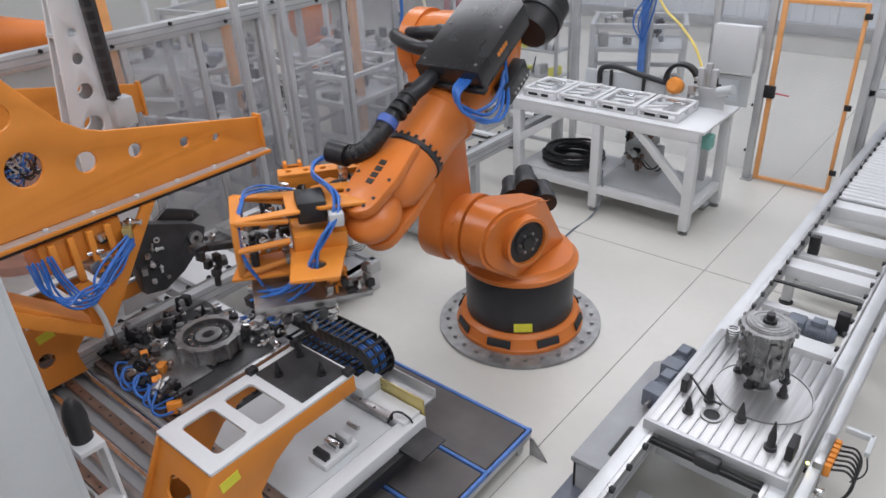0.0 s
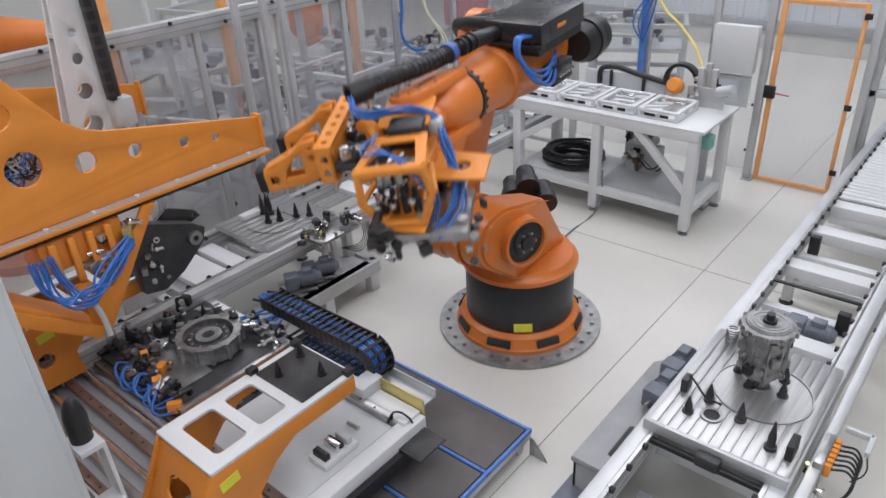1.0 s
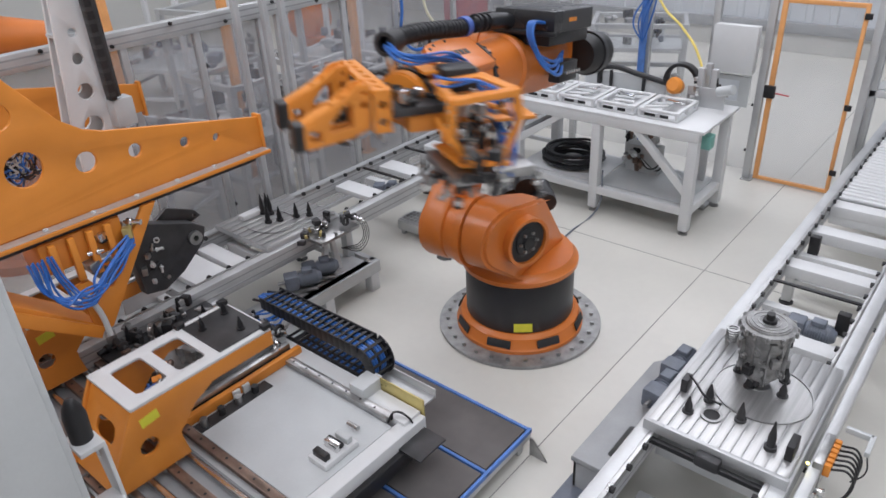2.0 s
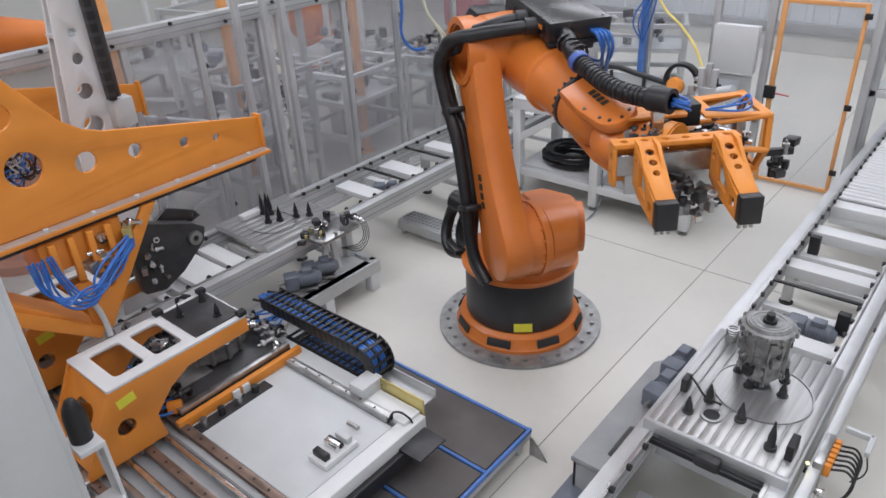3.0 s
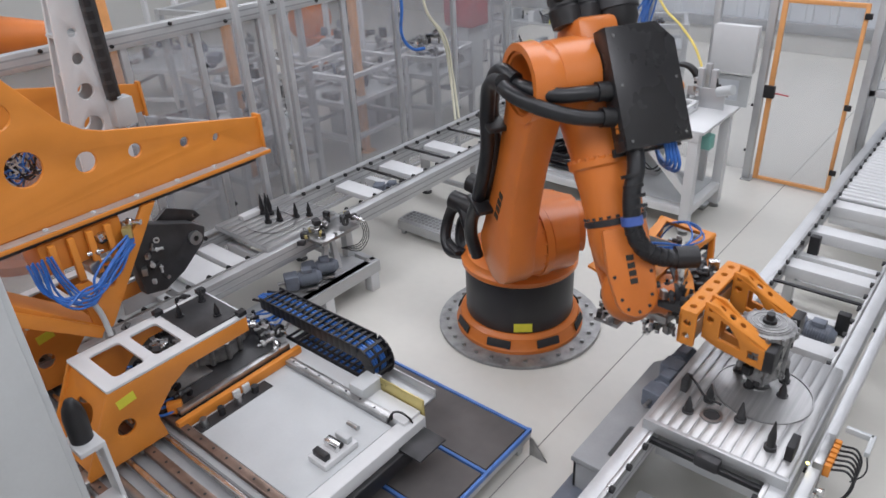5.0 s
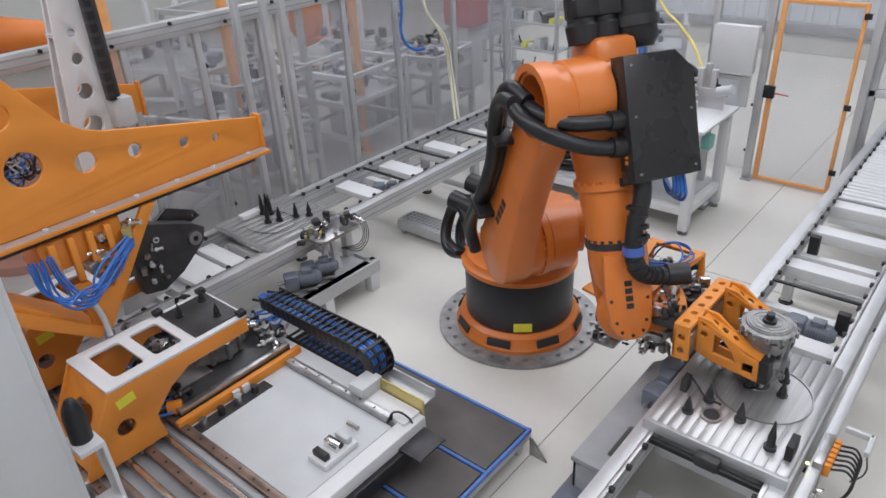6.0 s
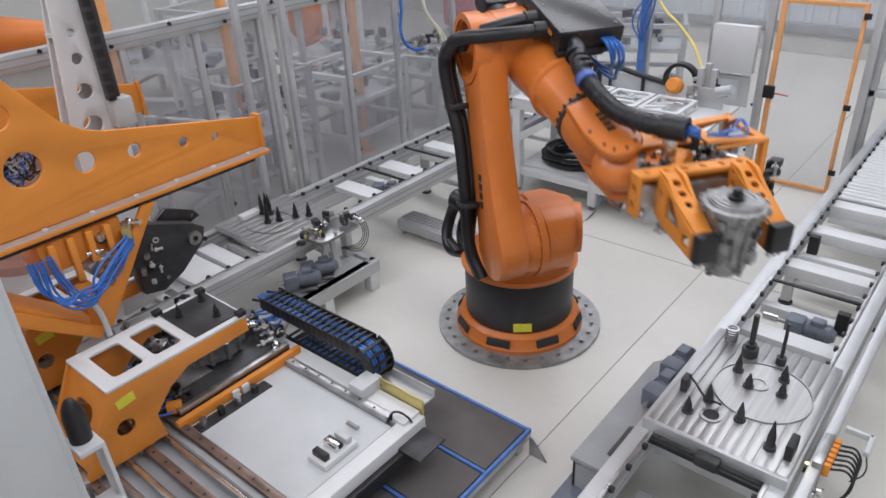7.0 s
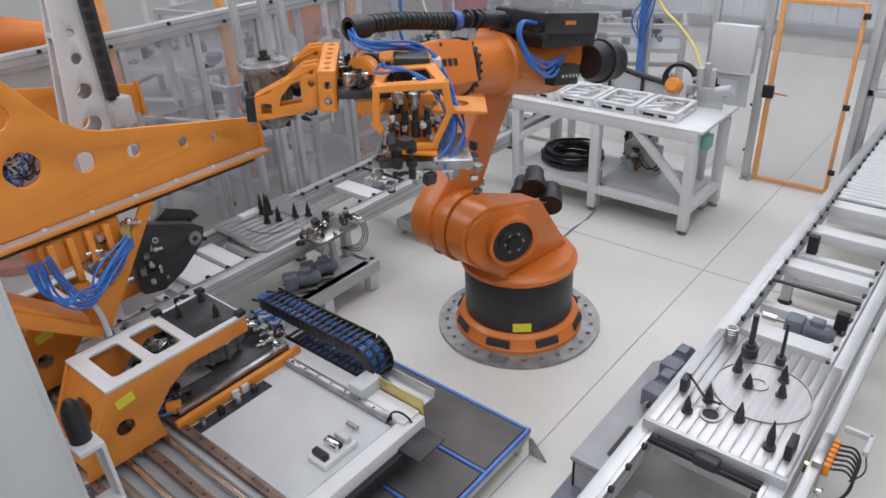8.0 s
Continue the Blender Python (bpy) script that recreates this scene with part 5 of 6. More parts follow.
part("shelf", box(-0.55, BX1 - 0.04, BY0 + 0.04, BY1 - 0.04, 0.31, 0.325, 0.003), GREY, bench)
part("shelf", box(BX0 + 0.04, -0.57, BY0 + 0.04, BY1 - 0.04, 0.31, 0.325, 0.003), WHITE, bench)
for x0, x1 in ((BX0 + 0.03, BX0 + 0.62), (BX1 - 0.03, BX1 - 0.66)):
    s = 1 if x1 > x0 else -1
    z0 = 0.62 if s > 0 else 0.42
    b = plate([(x0, z0), (x0, z0 + 0.11), (x1 - s * 0.1, BZ - 0.09), (x1, BZ - 0.09)], [], 0.07, at(0, BY0, 0) @ XZ, 0.004)
    part("brace", b, WHITE, bench)
part("bench_top", box(BX0 - 0.05, BX1 + 0.10, BY0 - 0.05, BY1 + 0.05, BZ, BZ + 0.03, 0.004), WHITE, bench)
for i in range(4):
    x = -1.35 + 0.47 * i
    tray = tagged(thing("slotted_tray", "white slotted fixture tray with bright inserts", "tray", pose(x, 2.62, BZ + 0.03), "trays on the bench"))
    part("rim", plate(rounded(-0.22, 0.22, -0.26, 0.26, 0.02), [rounded(-0.18, -0.02, -0.22, 0.22, 0.03), rounded(0.02, 0.18, -0.22, 0.22, 0.03)], 0.03, at(0, 0, 0.085), 0.004), WHITE, tray)
    part("base", plate(rounded(-0.22, 0.22, -0.26, 0.26, 0.02), [], 0.02, at(0, 0, 0.012), 0.003), WHITE, tray)
    for sx in (-0.2, 0.2):
        for sy in (-0.24, 0, 0.24):
            part("spacer", box(sx - 0.015, sx + 0.015, sy - 0.015, sy + 0.015, 0.022, 0.07, 0), WHITE, tray)
    r4 = random.Random(300 + i)
    for k in range(4):
        b = box(-0.11, 0.11, -0.022, 0.022, 0.0, 0.02, 0.005)
        b.transform(pose(r4.uniform(-.06, .06), -0.17 + 0.11 * k, 0.10, 0, 0, r4.uniform(-25, 35)))
        part("insert", b, (WHITE, GREY, CHROME)[k % 3], tray)
    # Black strips on the tray's front paint the shade of two slots.
    part("slot", box(-0.14, -0.02, -0.264, -0.262, 0.03, 0.06), BLACK, tray)
    part("slot", box(0.03, 0.12, -0.264, -0.262, 0.03, 0.06), BLACK, tray)
coil = thing("cable_coil", "coil of thick black cable lying on the lower shelf", "cable coil", pose(-1.08, 2.72, 0.325))
for i in range(16):
    r5 = random.Random(400 + i)
    R0 = 0.24 + 0.024 * (i % 6)
    z = 0.025 + 0.030 * (i // 3)
    b = hose([((R0 + r5.uniform(-.01, .01)) * math.cos(2 * math.pi * k / 12), (R0 + r5.uniform(-.01, .01)) * 0.95 * math.sin(2 * math.pi * k / 12), z + r5.uniform(-.006, .012)) for k in range(13)], 0.016, res=5)
    part("turn", b, RUBBER, coil)
tw = thing("tooling_tower", "aluminium profile tower with cylinders at the bench end", "tooling stand")
for x, y in ((0.22, 3.02), (0.36, 3.02), (0.22, 3.22)):
    part("profile", box(x - 0.03, x + 0.03, y - 0.03, y + 0.03, BZ * 0 + 0.03, 1.55, 0.003), ALU, tw)
part("plate", box(0.10, 0.50, 2.98, 3.0, 1.1, 1.36, 0.004), ALU, tw)
part("cylinder", rod((0.45, 2.9, 1.36), (0.62, 2.85, 1.42), 0.05, n=18, bevel=0.006), GREY, tw)
part("orange_motor", lathe([(0, 0.08), (0.10, 0.09), (0.14, 0.06)], (-0.02, 3.0, 1.32), (-0.02, 2.8, 1.40), 22), ORANGE_JIG, tw, "orange domed motor")
part("teal_box", box(0.46, 0.60, 2.45, 2.58, 0.90, 1.04, 0.008), TEAL, tw, "small teal junction box")
part("base", box(0.14, 0.46, 2.94, 3.30, 0.0, 0.03, 0.003), STEEL, tw)
clutter(14, (-0.1, 2.86, 1.16), (0.46, 3.1, 1.50), 0.03, (ALU, STEEL, BLACK, CHROME), tw, "fitting", 61)
ch = thing("bench_cable_chain", "black cable chain arching over the bench back", "cable chain")
for i in range(14):
    a = math.pi * (0.05 + 0.95 * i / 13)
    part("link", box(-0.028, 0.028, -0.05, 0.05, -0.018, 0.018, 0.004, None, pose(0.0 + 0.17 * math.cos(a), 3.05, 1.38 + 0.17 * math.sin(a), 0, 90 - math.degrees(a), 0)), BLACK, ch)
part("tube", hose([(-1.0, 3.1, 1.2), (-0.98, 3.1, 1.36), (-0.9, 3.1, 1.40), (-0.5, 3.1, 1.36), (-0.16, 3.06, 1.32)], 0.03, res=8), BLACK, ch, "thick black tube")
for x in (-0.85, -0.45):
    part("holder", box(x - 0.015, x + 0.015, 3.08, 3.11, 1.13, 1.37, 0.003), BLACK, ch)
part("holder", box(-1.2, -0.2, 3.12, 3.15, 1.15, 1.34, 0.003), GREY, ch)
under = thing("under_bench_unit", "reddish valve unit with hoses under the bench", "valve unit", pose(-0.28, 2.9, 0.325))
part("frame", box(-0.2, 0.2, -0.05, 0.1, 0.0, 0.32, 0.01), GREY, under)
clutter(16, (-0.2, -0.12, 0.1), (0.25, -0.02, 0.62), 0.04, (STEEL, RUST, BLACK, GREY, RUST), under, "fitting", 71)
for k in range(3):
    part("hose", hose([(0.0, -0.1, 0.2), (0.15 + 0.05 * k, -0.18, 0.12), (0.3, -0.25, 0.3), (0.1, -0.1, 0.4)], 0.009), (BLACK, GREY, BLACK)[k], under)
fc = single("floor_cable", hose([(-0.47, 2.30, 0.5), (-0.46, 2.24, 0.1), (-0.48, 2.1, 0.012), (-0.48, 1.7, 0.010), (-0.42, 1.2, 0.010), (-0.30, 0.72, 0.03)], 0.010, res=10), MOTOR, "thin blue-grey cable lying on the floor", "cable")

# ---------------------------------------------------------------- guard fence and door
fen = thing("guard_fence", "aluminium guard fence with see-through greyish panels", "fence")
FX, FT = -3.0, 2.40
part("top_beam", box(FX - 0.05, FX + 0.05, -7.0, 4.1, FT - 0.07, FT + 0.07, 0.006), ALU, fen, "grooved aluminium top beam")
# The beam is plain; two darker strips give the shade of its grooves.
for z in (FT - 0.025, FT + 0.03):
    part("groove", box(FX + 0.0485, FX + 0.0515, -7.0, 4.1, z - 0.007, z + 0.007), MIDGREY, fen)
bolts("clamp_bolt", [(FX + 0.05, -2.1 + 0.55 * i, FT + 0.05 - 0.08 * (i % 2)) for i in range(10)], (1, 0, 0), 0.018, 0.02, BLACK, fen)
posts = (-6.5, -5.2, -3.9, -2.6, -1.45, -0.75, -0.05, 0.17, 1.04, 1.84, 2.9, 4.05)
for y in posts:
    part("post", box(FX - 0.03, FX + 0.03, y - 0.03, y + 0.03, 0, FT - 0.07, 0.004), ALU, fen)
for y0, y1 in zip(posts, posts[1:]):
    if y1 - y0 > 0.3:
        part("panel", box(FX - 0.004, FX + 0.004, y0 + 0.03, y1 - 0.03, 0.12, FT - 0.08), PANE, fen, "see-through polycarbonate panel")
        part("bottom_rail", box(FX - 0.02, FX + 0.02, y0 + 0.03, y1 - 0.03, 0.08, 0.12, 0.003), ALU, fen)
        for z in (0.6, 1.3, 2.0):
            part("panel_clip", box(FX + 0.004, FX + 0.03, y0 + 0.03, y0 + 0.055, z, z + 0.035, 0.003), BLACK, fen)
far = thing("cross_fence", "aluminium guard fence with clear panels across the cell end", "fence")
FY = 4.1
for x in (-3.0, -1.9, -0.9, -0.08, 0.52, 1.56, 2.7, 3.8):
    part("post", box(x - 0.04, x + 0.04, FY - 0.04, FY + 0.04, 0, 2.4, 0.004), ALU, far)
for x0, x1 in ((-3.0, -1.9), (-1.9, -0.9), (-0.9, -0.08), (-0.08, 0.52)):
    part("panel", box(x0 + 0.04, x1 - 0.04, FY - 0.004, FY + 0.004, 0.10, 2.32), PANE_DOOR, far, "see-through polycarbonate panel")
part("top_beam", box(-3.0, 3.8, FY - 0.04, FY + 0.04, 2.4, 2.48, 0.005), ALU, far)
for z in (0.35, 0.9):
    part("panel_clip", box(0.46, 0.48, FY - 0.06, FY - 0.04, z, z + 0.03, 0.003), BLACK, far)
part("foot", box(0.48, 0.60, FY - 0.10, FY + 0.10, 0, 0.015, 0.003), STEEL, far)
door = thing("door_1", "clear guard door in an orange-edged frame", "door")
tagged(door, kind="structure")
dx0, dx1, dz0, dz1 = 0.60, 1.44, 0.02, 2.10
for x0, x1, z0, z1 in ((dx0, dx0 + 0.055, dz0, dz1), (dx1 - 0.04, dx1, dz0, dz1), (dx0 + 0.055, dx1 - 0.04, dz0, dz0 + 0.04), (dx0 + 0.055, dx1 - 0.04, dz1 - 0.045, dz1)):
    part("door_frame", box(x0, x1, FY - 0.02, FY + 0.02, z0, z1, 0.004), ORANGE_FENCE, door, "orange door edge")
part("pane", box(dx0 + 0.05, dx1 - 0.035, FY - 0.003, FY + 0.003, dz0 + 0.035, dz1 - 0.04), PANE_DOOR, door)
lockb = part("door_lock", box(dx0 - 0.03, dx0 + 0.09, FY - 0.07, FY - 0.02, 1.02, 1.16, 0.008), BLACK, door, "black safety lock")
part("lock_bolt", rod((dx0 + 0.09, FY - 0.045, 1.08), (dx0 + 0.24, FY - 0.045, 1.07), 0.008, n=8), REDISH, lockb, "thin red bolt")
for z in (0.25, 1.0, 1.95):
    part("hinge", box(dx1 - 0.03, dx1 + 0.04, FY - 0.045, FY - 0.02, z, z + 0.06, 0.004), BLACK, door)
wb = thing("white_board_box", "white flat wall box mounted beside the guard door", "cabinet")
part("body", box(-0.04, 0.44, FY - 0.16, FY - 0.045, 1.28, 1.80, 0.01), WHITE, wb)
part("lid_edge", box(-0.045, 0.445, FY - 0.168, FY - 0.16, 1.275, 1.805, 0.004), WHITE, wb)
part("lower_frame", plate(rounded(-0.04, 0.42, 0.88, 1.24, 0.01), [rounded(0.02, 0.30, 0.94, 1.18, 0.01)], 0.03, at(0, FY - 0.08, 0) @ XZ, 0.003), GREY, wb)
part("screen", box(0.02, 0.30, FY - 0.085, FY - 0.075, 0.94, 1.18), WALL, wb)

# hoses and pipes at the fence
single("blue_pipe", rod((-0.92, 4.0, 0.0), (-0.92, 4.0, 3.2), 0.045, n=16), BLUE_TAPE, "upright blue painted pipe", "pipe")
single("yellow_hose", hose([(-0.9, 3.95, 2.35), (-0.62, 3.8, 1.98), (-0.25, 3.55, 1.80), (0.05, 3.3, 1.60), (0.17, 3.15, 1.42), (0.15, 3.05, 1.20)], 0.014, res=10), YELLOW_HOSE, "yellow air hose hanging from above to the bench", "hose")
for k in range(2):
    single("pale_hose", hose([(-2.95, 2.28 + 0.05 * k, 2.40), (-2.86, 2.22, 2.05), (-2.78, 2.42 + 0.05 * k, 1.65), (-2.74, 2.48 + 0.05 * k, 1.2), (-2.50, 2.26 + 0.07 * k, 0.72)], 0.016, res=10), PALE_HOSE, "pale hose hanging beside the fence", "hose")
single("blue_hose", hose([(-2.92, 1.86, 2.6), (-2.90, 1.86, 2.1), (-2.90, 1.84, 1.78), (-2.85, 1.95, 1.62), (-2.80, 2.1, 1.60)], 0.018, res=8), BLUE, "blue hose on a fence post", "hose")
for k in range(4):
    single("air_tube", hose([(-0.90 + 0.03 * k, 3.94, 2.9), (-0.86 + 0.04 * k, 3.90, 2.1), (-1.0 + 0.07 * k, 3.86, 1.75), (-0.90, 3.94, 1.5)], 0.010), BLUE, "thin blue air tube hanging at the blue pipe", "tube", group="tubes at the pipe")
fv = thing("fence_valve", "small black valve cluster on the fence", "valve", pose(-2.86, 2.2, 1.68))
part("bar", box(-0.04, 0.02, -0.25, 0.30, -0.01, 0.02, 0.003), STEEL, fv)
clutter(14, (-0.03, -0.2, -0.06), (0.06, 0.28, 0.10), 0.026, (BLACK, STEEL, BLACK, CHROME), fv, "fitting", 81)

# ---------------------------------------------------------------- machines behind the fence
def far_robot(m, label):
    r = thing("background_robot", label, "robot", m, "robots behind the fence")
    part("base", lathe([(0, 0.45), (0.1, 0.45), (0.14, 0.36), (0.7, 0.34), (0.8, 0.4)], (0, 0, 0), (0, 0, 1), 32), ORANGE, r)
    part("shoulder", lathe([(-0.35, 0.25), (-0.3, 0.3), (0.3, 0.3), (0.35, 0.22)], (0.2, 0, 1.05), (0.2, 1, 1.05), 28), ORANGE, r)
    part("link", plate([(0.05, 1.0), (0.42, 1.0), (0.12, 2.35), (-0.22, 2.35)], [], 0.24, at(0, -0.25, 0) @ XZ, 0.03), ORANGE, r)
    part("forearm", lathe([(-0.3, 0.2), (-0.1, 0.24), (0.5, 0.2), (1.0, 0.15), (1.05, 0.1)], (-0.05, 0, 2.35), (0.8, 0.1, 2.2), 28), ORANGE, r)
    part("cover", box(-0.45, 0.35, -0.25, 0.25, 2.58, 2.85, 0.03), BLACK_GLOSS, r, "black arm cover")
    part("rear_motor", lathe([(0, 0.2), (0.4, 0.2), (0.45, 0.14)], (-0.25, 0, 2.4), (-1, 0, 2.55), 22), BLACK, r, "black rear motor")
    part("hose", hose([(-0.3, -0.4, 1.0), (-0.45, -0.45, 1.8), (-0.2, -0.42, 2.5), (0.3, -0.3, 2.7)], 0.05), RUBBER, r)
    return r


r1 = far_robot(pose(-5.0, -2.1, 0, 0, 0, 70), "orange industrial robot with black cover behind the fence")
copy_thing(r1, pose(-7.6, 4.6, 0, 0, 0, 200))


def rack(m, w, d, h, mat, label, seed):
    r = thing("machine_frame", label, "machine", m, "machines behind the fence")
    for x in (-w / 2, w / 2):
        for y in (-d / 2, d / 2):
            part("upright", box(x - 0.04, x + 0.04, y - 0.04, y + 0.04, 0, h, 0.004), mat, r)
    for z in (0.35, 0.8, h - 0.04):
        for y in (-d / 2, d / 2):
            part("rail", box(-w / 2, w / 2, y - 0.035, y + 0.035, z - 0.035, z + 0.035, 0.004), mat, r)
        for x in (-w / 2, w / 2):
            part("rail", box(x - 0.03, x + 0.03, -d / 2, d / 2, z - 0.03, z + 0.03, 0.004), mat, r)
    part("deck", box(-w / 2, w / 2, -d / 2, d / 2, 0.78, 0.80, 0.003), GREY, r)
    clutter(22, (-w / 2 + .1, -d / 2 + .1, 0.84), (w / 2 - .1, d / 2 - .1, min(h, 1.3)), 0.07, (GREY, STEEL, BLACK, WHITE, CAST, MOTOR), r, "unit", seed)
    return r


for i, (x, y, w, d, h) in enumerate(((-4.3, 0.6, 0.9, 1.1, 1.5), (-4.4, 2.3, 1.0, 1.2, 1.2), (-4.2, 3.8, 0.8, 1.0, 1.1), (-5.9, 1.6, 1.2, 1.4, 2.0), (-6.2, 3.9, 1.4, 1.2, 1.8), (-4.2, -0.8, 0.8, 0.8, 1.2), (-2.2, 6.6, 1.4, 0.9, 1.2), (-8.5, 2.0, 1.6, 1.6, 2.2))):
    rack(pose(x, y, 0, 0, 0, 4 * i), w, d, h, (ALU, WHITE, GREY)[i % 3], "pale machine frame with assembly units behind the fence", 500 + i)
for x, y in ((-4.6, 0.62), (-5.4, -0.4), (-4.1, 2.2)):
    op = thing("orange_post", "orange painted steel post behind the fence", "post", pose(x, y, 0), "orange posts")
    part("shaft", box(-0.045, 0.045, -0.045, 0.045, 0.012, 2.6, 0.006), ORANGE_FENCE, op)
    part("foot", box(-0.10, 0.10, -0.10, 0.10, 0, 0.012), ORANGE_FENCE, op)
for x, y, w, h in ((-4.9, 2.75, 0.7, 0.95), (-4.7, 3.35, 0.5, 0.9), (-5.0, 0.95, 0.4, 1.0)):
    sb = thing("white_bin", "tall white plastic sheet container behind the fence", "container", pose(x, y, 0))
    part("body", box(-0.15, 0.15, -w / 2, w / 2, 0, h, 0.03), WHITE, sb)
    part("rim", box(-0.165, 0.165, -w / 2 - 0.015, w / 2 + 0.015, h - 0.04, h, 0.01), WHITE, sb)
red = thing("red_machine_cover", "dark red machine cover behind the fence", "machine cover", pose(-4.85, 5.5, 0))
part("cover", box(-0.3, 0.3, -0.25, 0.25, 1.05, 1.6, 0.05), REDISH, red)
part("stand", box(-0.2, 0.2, -0.2, 0.2, 0, 1.05, 0.02), GREY, red)
conveyor("back_conveyor", "aluminium conveyor running behind the guard fence", -5.6, -4.9, -3.0, 7.5, 0.85, (-2, 1, 4, 7))
shelf = thing("parts_shelf", "steel shelf with upright tools and yellow boxes", "shelf", pose(-3.35, 5.2, -0.0))
for x in (-0.6, 0.6):
    for y in (-0.2, 0.2):
        part("upright", box(x - 0.025, x + 0.025, y - 0.025, y + 0.025, 0, 1.9, 0.003), ALU, shelf)
for z in (0.5, 0.9, 1.3, 1.7):
    part("board", box(-0.6, 0.6, -0.2, 0.2, z, z + 0.025, 0.003), ALU, shelf)
r6 = random.Random(9)
for z in (0.525, 0.925, 1.325):
    for k in range(9):
        x = -0.52 + 0.125 * k
        if r6.random() < 0.5:
            part("tool", rod((x, r6.uniform(-.1, .1), z), (x, r6.uniform(-.1, .1), z + r6.uniform(.1, .25)), 0.02, 0.012, n=8), (BLACK, STEEL, DARKPLATE)[k % 3], shelf)
        else:
            part("box", box(x - 0.05, x + 0.05, -0.15, 0.1, z, z + r6.uniform(.06, .16), 0.004), (YELLOW, WHITE, GREY, BLACK)[k % 4], shelf)

# opening side of the cell, beyond the door
gp = thing("open_guard_panel", "clear guard panel with orange edge beside the roller conveyor", "guard panel")
for x, y in ((1.60, 4.25), (2.75, 4.25)):
    part("post", box(x - 0.05, x + 0.05, y - 0.05, y + 0.05, 0, 2.3, 0.005), ALU, gp)
part("sill", box(1.55, 2.8, 4.2, 4.3, 0.02, 0.10, 0.004), ALU, gp)
part("hood", plate([(1.5, 0), (2.9, 0), (2.9, 0.35), (1.9, 0.35)], [], 0.03, at(0, 4.25, 1.22) @ pose(0, 0, 0, 20, 0, 0), 0.004), GREY, gp)
part("beam", box(1.55, 2.8, 4.2, 4.3, 1.15, 1.22, 0.004), WHITE, gp)
part("orange_edge", box(1.92, 1.945, 4.24, 4.26, 0.75, 1.14, 0.003), ORANGE_FENCE, gp)

# ---------------------------------------------------------------- motion
# seconds; turn of the column, lean of the link, rise of the forearm; heading, rise and roll of the tool
JOINTS = [(0, -85.5, 3.0, -28.3, -124.0, 2.2, -1.8), (0.25, -84.3, -5.6, -26.6, -104.0, 3.3, -2.5), (0.5, -82.9, -14.4, -23.4, -80.1, 4.5, -3.2), (0.8, -84.7, -22.0, -13.0, -63.6, -2.8, 5.4),
        (1, -86.4, -25.9, -4.6, -58.2, -8.6, 4.8), (1.2, -92.5, -31.0, 8.1, -49.2, -3.8, 0.8), (1.4, -96.4, -32.6, 9.4, -45.3, -0.9, -3.1), (1.75, -96.3, -31.9, 9.8, -46.8, -1.7, -3.7),
        (2.25, -65.2, -27.7, 1.4, 3.1, 0.1, -1.6), (2.7, -33.1, -22.8, -9.0, 41.2, 2.0, -1.4), (3, -30.9, -22.0, -9.1, 41.9, 1.3, -0.9), (3.6, -30.9, -22.0, -9.1, 41.9, 1.3, -0.9),
        (3.8, -33.1, -22.3, -16.6, 59.6, -0.6, 1.3), (4, -36.2, -19.4, -26.3, 89.3, 0.5, 2.5), (4.25, -32.6, -4.8, -42.1, 94.2, -0.5, 1.5), (4.5, -28.8, 5.9, -50.4, 91.2, 1.6, 1.5),
        (4.7, -29.6, 11.3, -55.7, 90.8, 1.0, 0.9), (5.4, -30.4, 24.9, -69.8, 84.5, 0.3, -1.3), (6, -30.6, 26.5, -71.9, 89.4, -1.3, -3.3), (6.15, -30.6, 24.6, -69.7, 86.8, -1.2, -3.7),
        (6.35, -30.3, 17.3, -61.9, 87.4, -1.1, -4.2), (6.5, -30.2, 10.8, -55.1, 87.8, -1.0, -4.6), (6.7, -31.3, 1.6, -41.4, 80.8, 1.4, -3.5), (6.85, -32.1, -7.0, -27.7, 66.2, 0.4, -1.7),
        (7, -32.9, -14.8, -16.3, 53.6, -1.5, 0.1), (7.2, -33.7, -21.9, -8.5, 44.8, -0.6, -0.4), (7.4, -44.3, -26.5, -4.9, 28.0, 0.1, -0.8), (7.6, -72.3, -29.7, 2.5, -7.7, -0.2, -1.3),
        (7.8, -94.8, -31.9, 9.4, -44.5, -1.5, -3.7), (8, -96.4, -32.6, 9.4, -45.3, -0.9, -3.1)]
GRIP = 6.1


def joint(t):
    """All joint angles at t, by a monotone cubic between the keys."""
    ts = [k[0] for k in JOINTS]
    i = max(0, min(len(JOINTS) - 2, max(j for j in range(len(ts)) if ts[j] <= t + 1e-9)))
    out = []
    for c in range(1, 7):
        def slope(j):
            if j <= 0 or j >= len(JOINTS) - 1:
                return 0.0
            d0 = (JOINTS[j][c] - JOINTS[j - 1][c]) / (ts[j] - ts[j - 1])
            d1 = (JOINTS[j + 1][c] - JOINTS[j][c]) / (ts[j + 1] - ts[j])
            return 0.0 if d0 * d1 <= 0 else 2 * d0 * d1 / (d0 + d1)
        h = ts[i + 1] - ts[i]
        u = min(1.0, max(0.0, (t - ts[i]) / h))
        a, b = JOINTS[i][c], JOINTS[i + 1][c]
        out.append((2 * u ** 3 - 3 * u ** 2 + 1) * a + (u ** 3 - 2 * u ** 2 + u) * h * slope(i) + (3 * u ** 2 - 2 * u ** 3) * b + (u ** 3 - u ** 2) * h * slope(i + 1))
    return out


def axes(x, y, z, o):
    m = Matrix((x, y, z)).transposed().to_4x4()
    m.translation = o
    return m


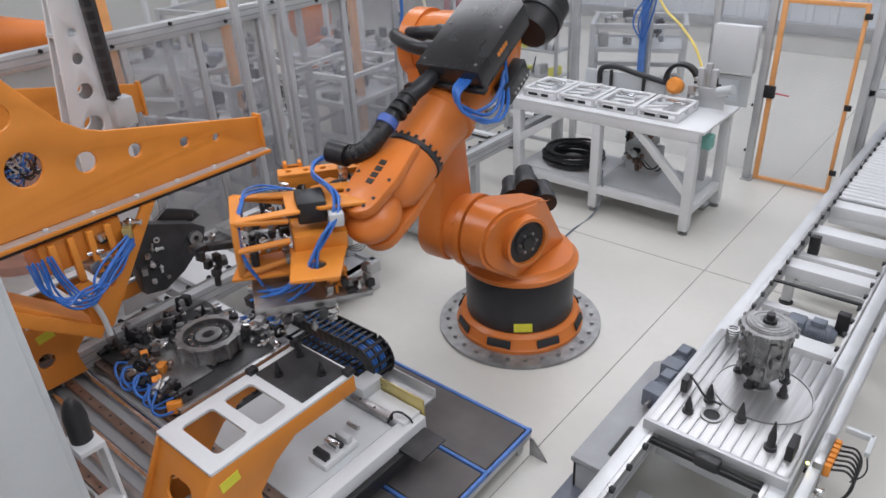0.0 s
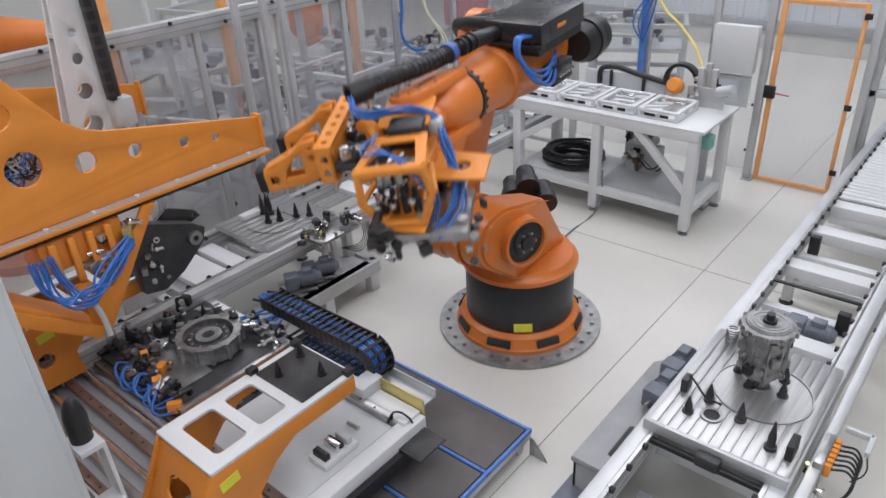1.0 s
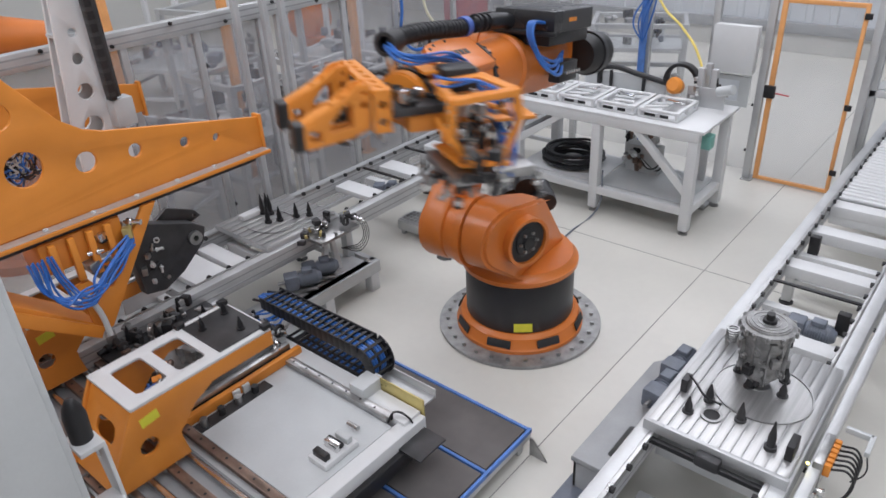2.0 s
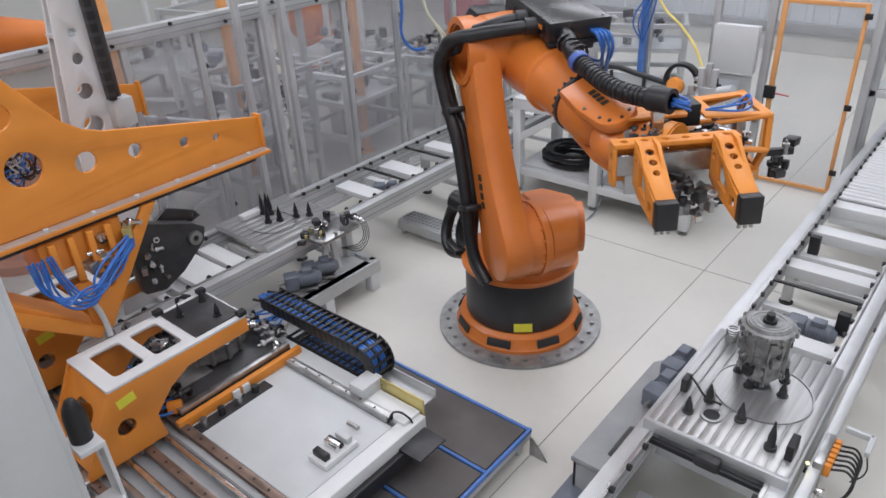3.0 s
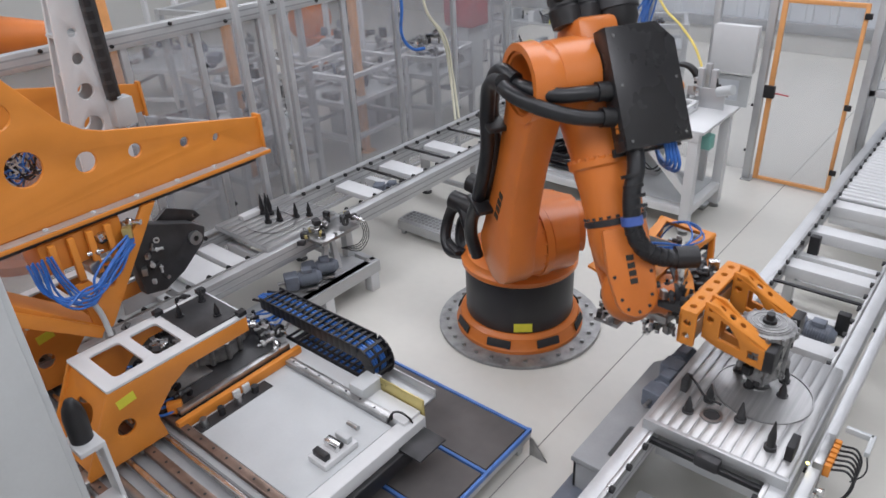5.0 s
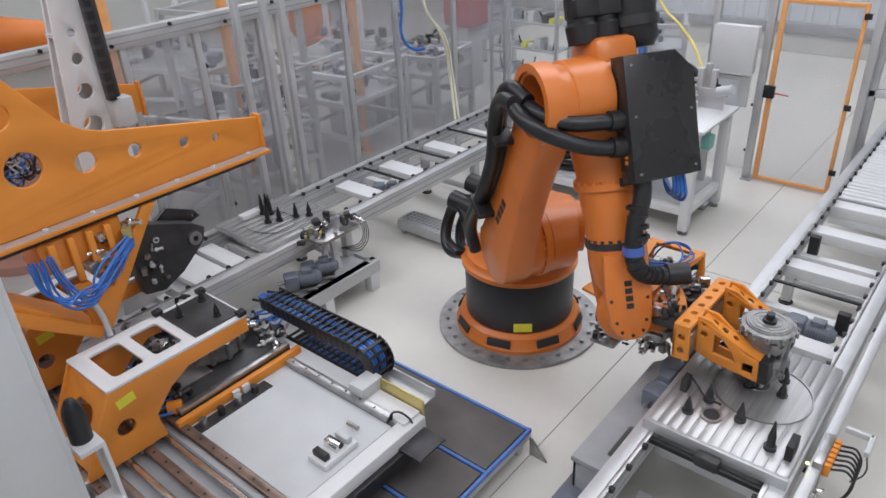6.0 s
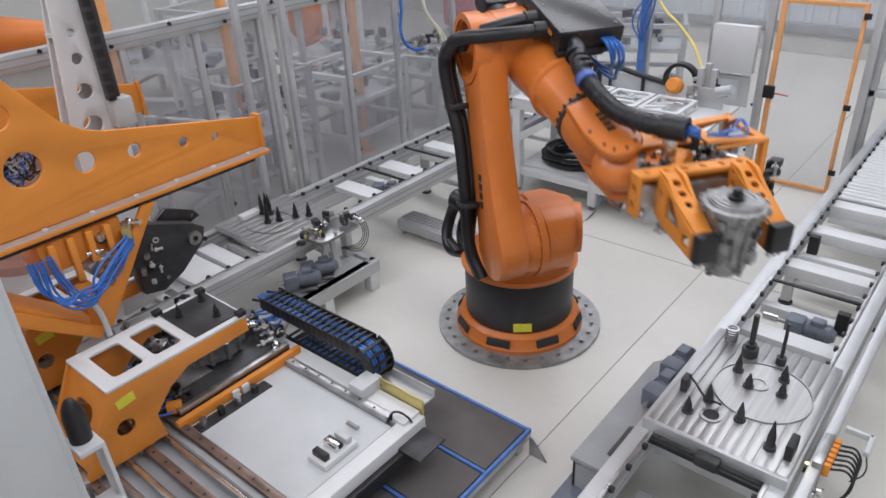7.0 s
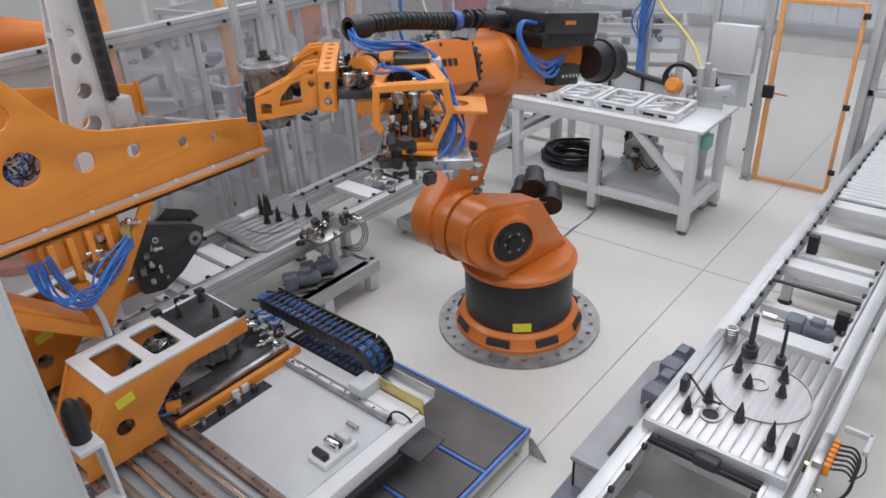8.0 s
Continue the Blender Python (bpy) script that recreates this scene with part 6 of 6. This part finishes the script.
def hose_poses(p0, d0, p1, d1):
    """Poses of the short pieces of the loose hose along a bend from p0 to p1."""
    reach = (p1 - p0).length * 0.45
    b0, b1, out = p0 + d0 * reach, p1 - d1 * reach, []
    for k in range(HOSE_PIECES):
        u = (k + 0.5) / HOSE_PIECES
        v = 1 - u
        p = p0 * v ** 3 + b0 * (3 * v * v * u) + b1 * (3 * v * u * u) + p1 * u ** 3
        x = ((b0 - p0) * (v * v) + (b1 - b0) * (2 * v * u) + (p1 - b1) * (u * u)).normalized()
        y = Vector((0.3, 0.2, 1)).cross(x).normalized()
        out.append(axes(x, y, x.cross(y), p))
    return out


def robot_poses(t):
    q1, q2, q3, head, rise, roll = [radians(v) for v in joint(t)]
    fwd, side, up = Vector((math.cos(q1), math.sin(q1), 0)), Vector((-math.sin(q1), math.cos(q1), 0)), Vector((0, 0, 1))
    j2 = fwd * A1X + up * A2Z
    u = math.sin(q2) * fwd + math.cos(q2) * up
    j3 = j2 + u * LINK
    a = math.cos(q3) * fwd + math.sin(q3) * up
    j5 = j3 + a * REACH + a.cross(side) * DROP + side * SIDE
    d = Vector((math.cos(rise) * math.cos(head), math.cos(rise) * math.sin(head), math.sin(rise)))
    y0 = Vector((-math.sin(head), math.cos(head), 0))
    ty = y0 * math.cos(roll) + d.cross(y0) * math.sin(roll)
    fl = d * math.cos(radians(FLANGE_TURN)) + ty * math.sin(radians(FLANGE_TURN))
    n = a.cross(fl).normalized()
    if n.z < 0:
        n = -n
    return {"column": axes(fwd, side, up, Vector()), "link": axes(side.cross(u), side, u, j2), "forearm": axes(a, side, a.cross(side), j3),
            "fork": axes(a, n, a.cross(n), j5), "wrist": axes(fl, n, fl.cross(n), j5), "tool": axes(d, ty, d.cross(ty), j5),
            "hose": hose_poses(j3 + a * 0.93 + side * HOSE_Y + a.cross(side) * 0.235, a, j5 + d * (MOUTH.x - 0.02 * fl.dot(d)) + ty * MOUTH.y + d.cross(ty) * MOUTH.z, fl)}


def motions():
    times = [0.1 * i for i in range(81)]
    poses = [(t, robot_poses(t)) for t in times]
    for ob, key in ((column, "column"), (link_arm, "link"), (forearm, "forearm"), (fork, "fork"), (wrist, "wrist"), (gripper, "tool")):
        walk(ob, [(t, p[key]) for t, p in poses])
    for k, ob in enumerate(hose_bends):
        walk(ob, [(t, p["hose"][k]) for t, p in poses])
    hold = robot_poses(GRIP)["tool"].inverted() @ GEAR_HOME
    walk(carried_gearbox, [(t, GEAR_HOME if t <= GRIP else p["tool"] @ hold) for t, p in poses])
    walk(sliding_fixture, [(t, pose(slide_x(t), 0, 0)) for t in times])


motions()
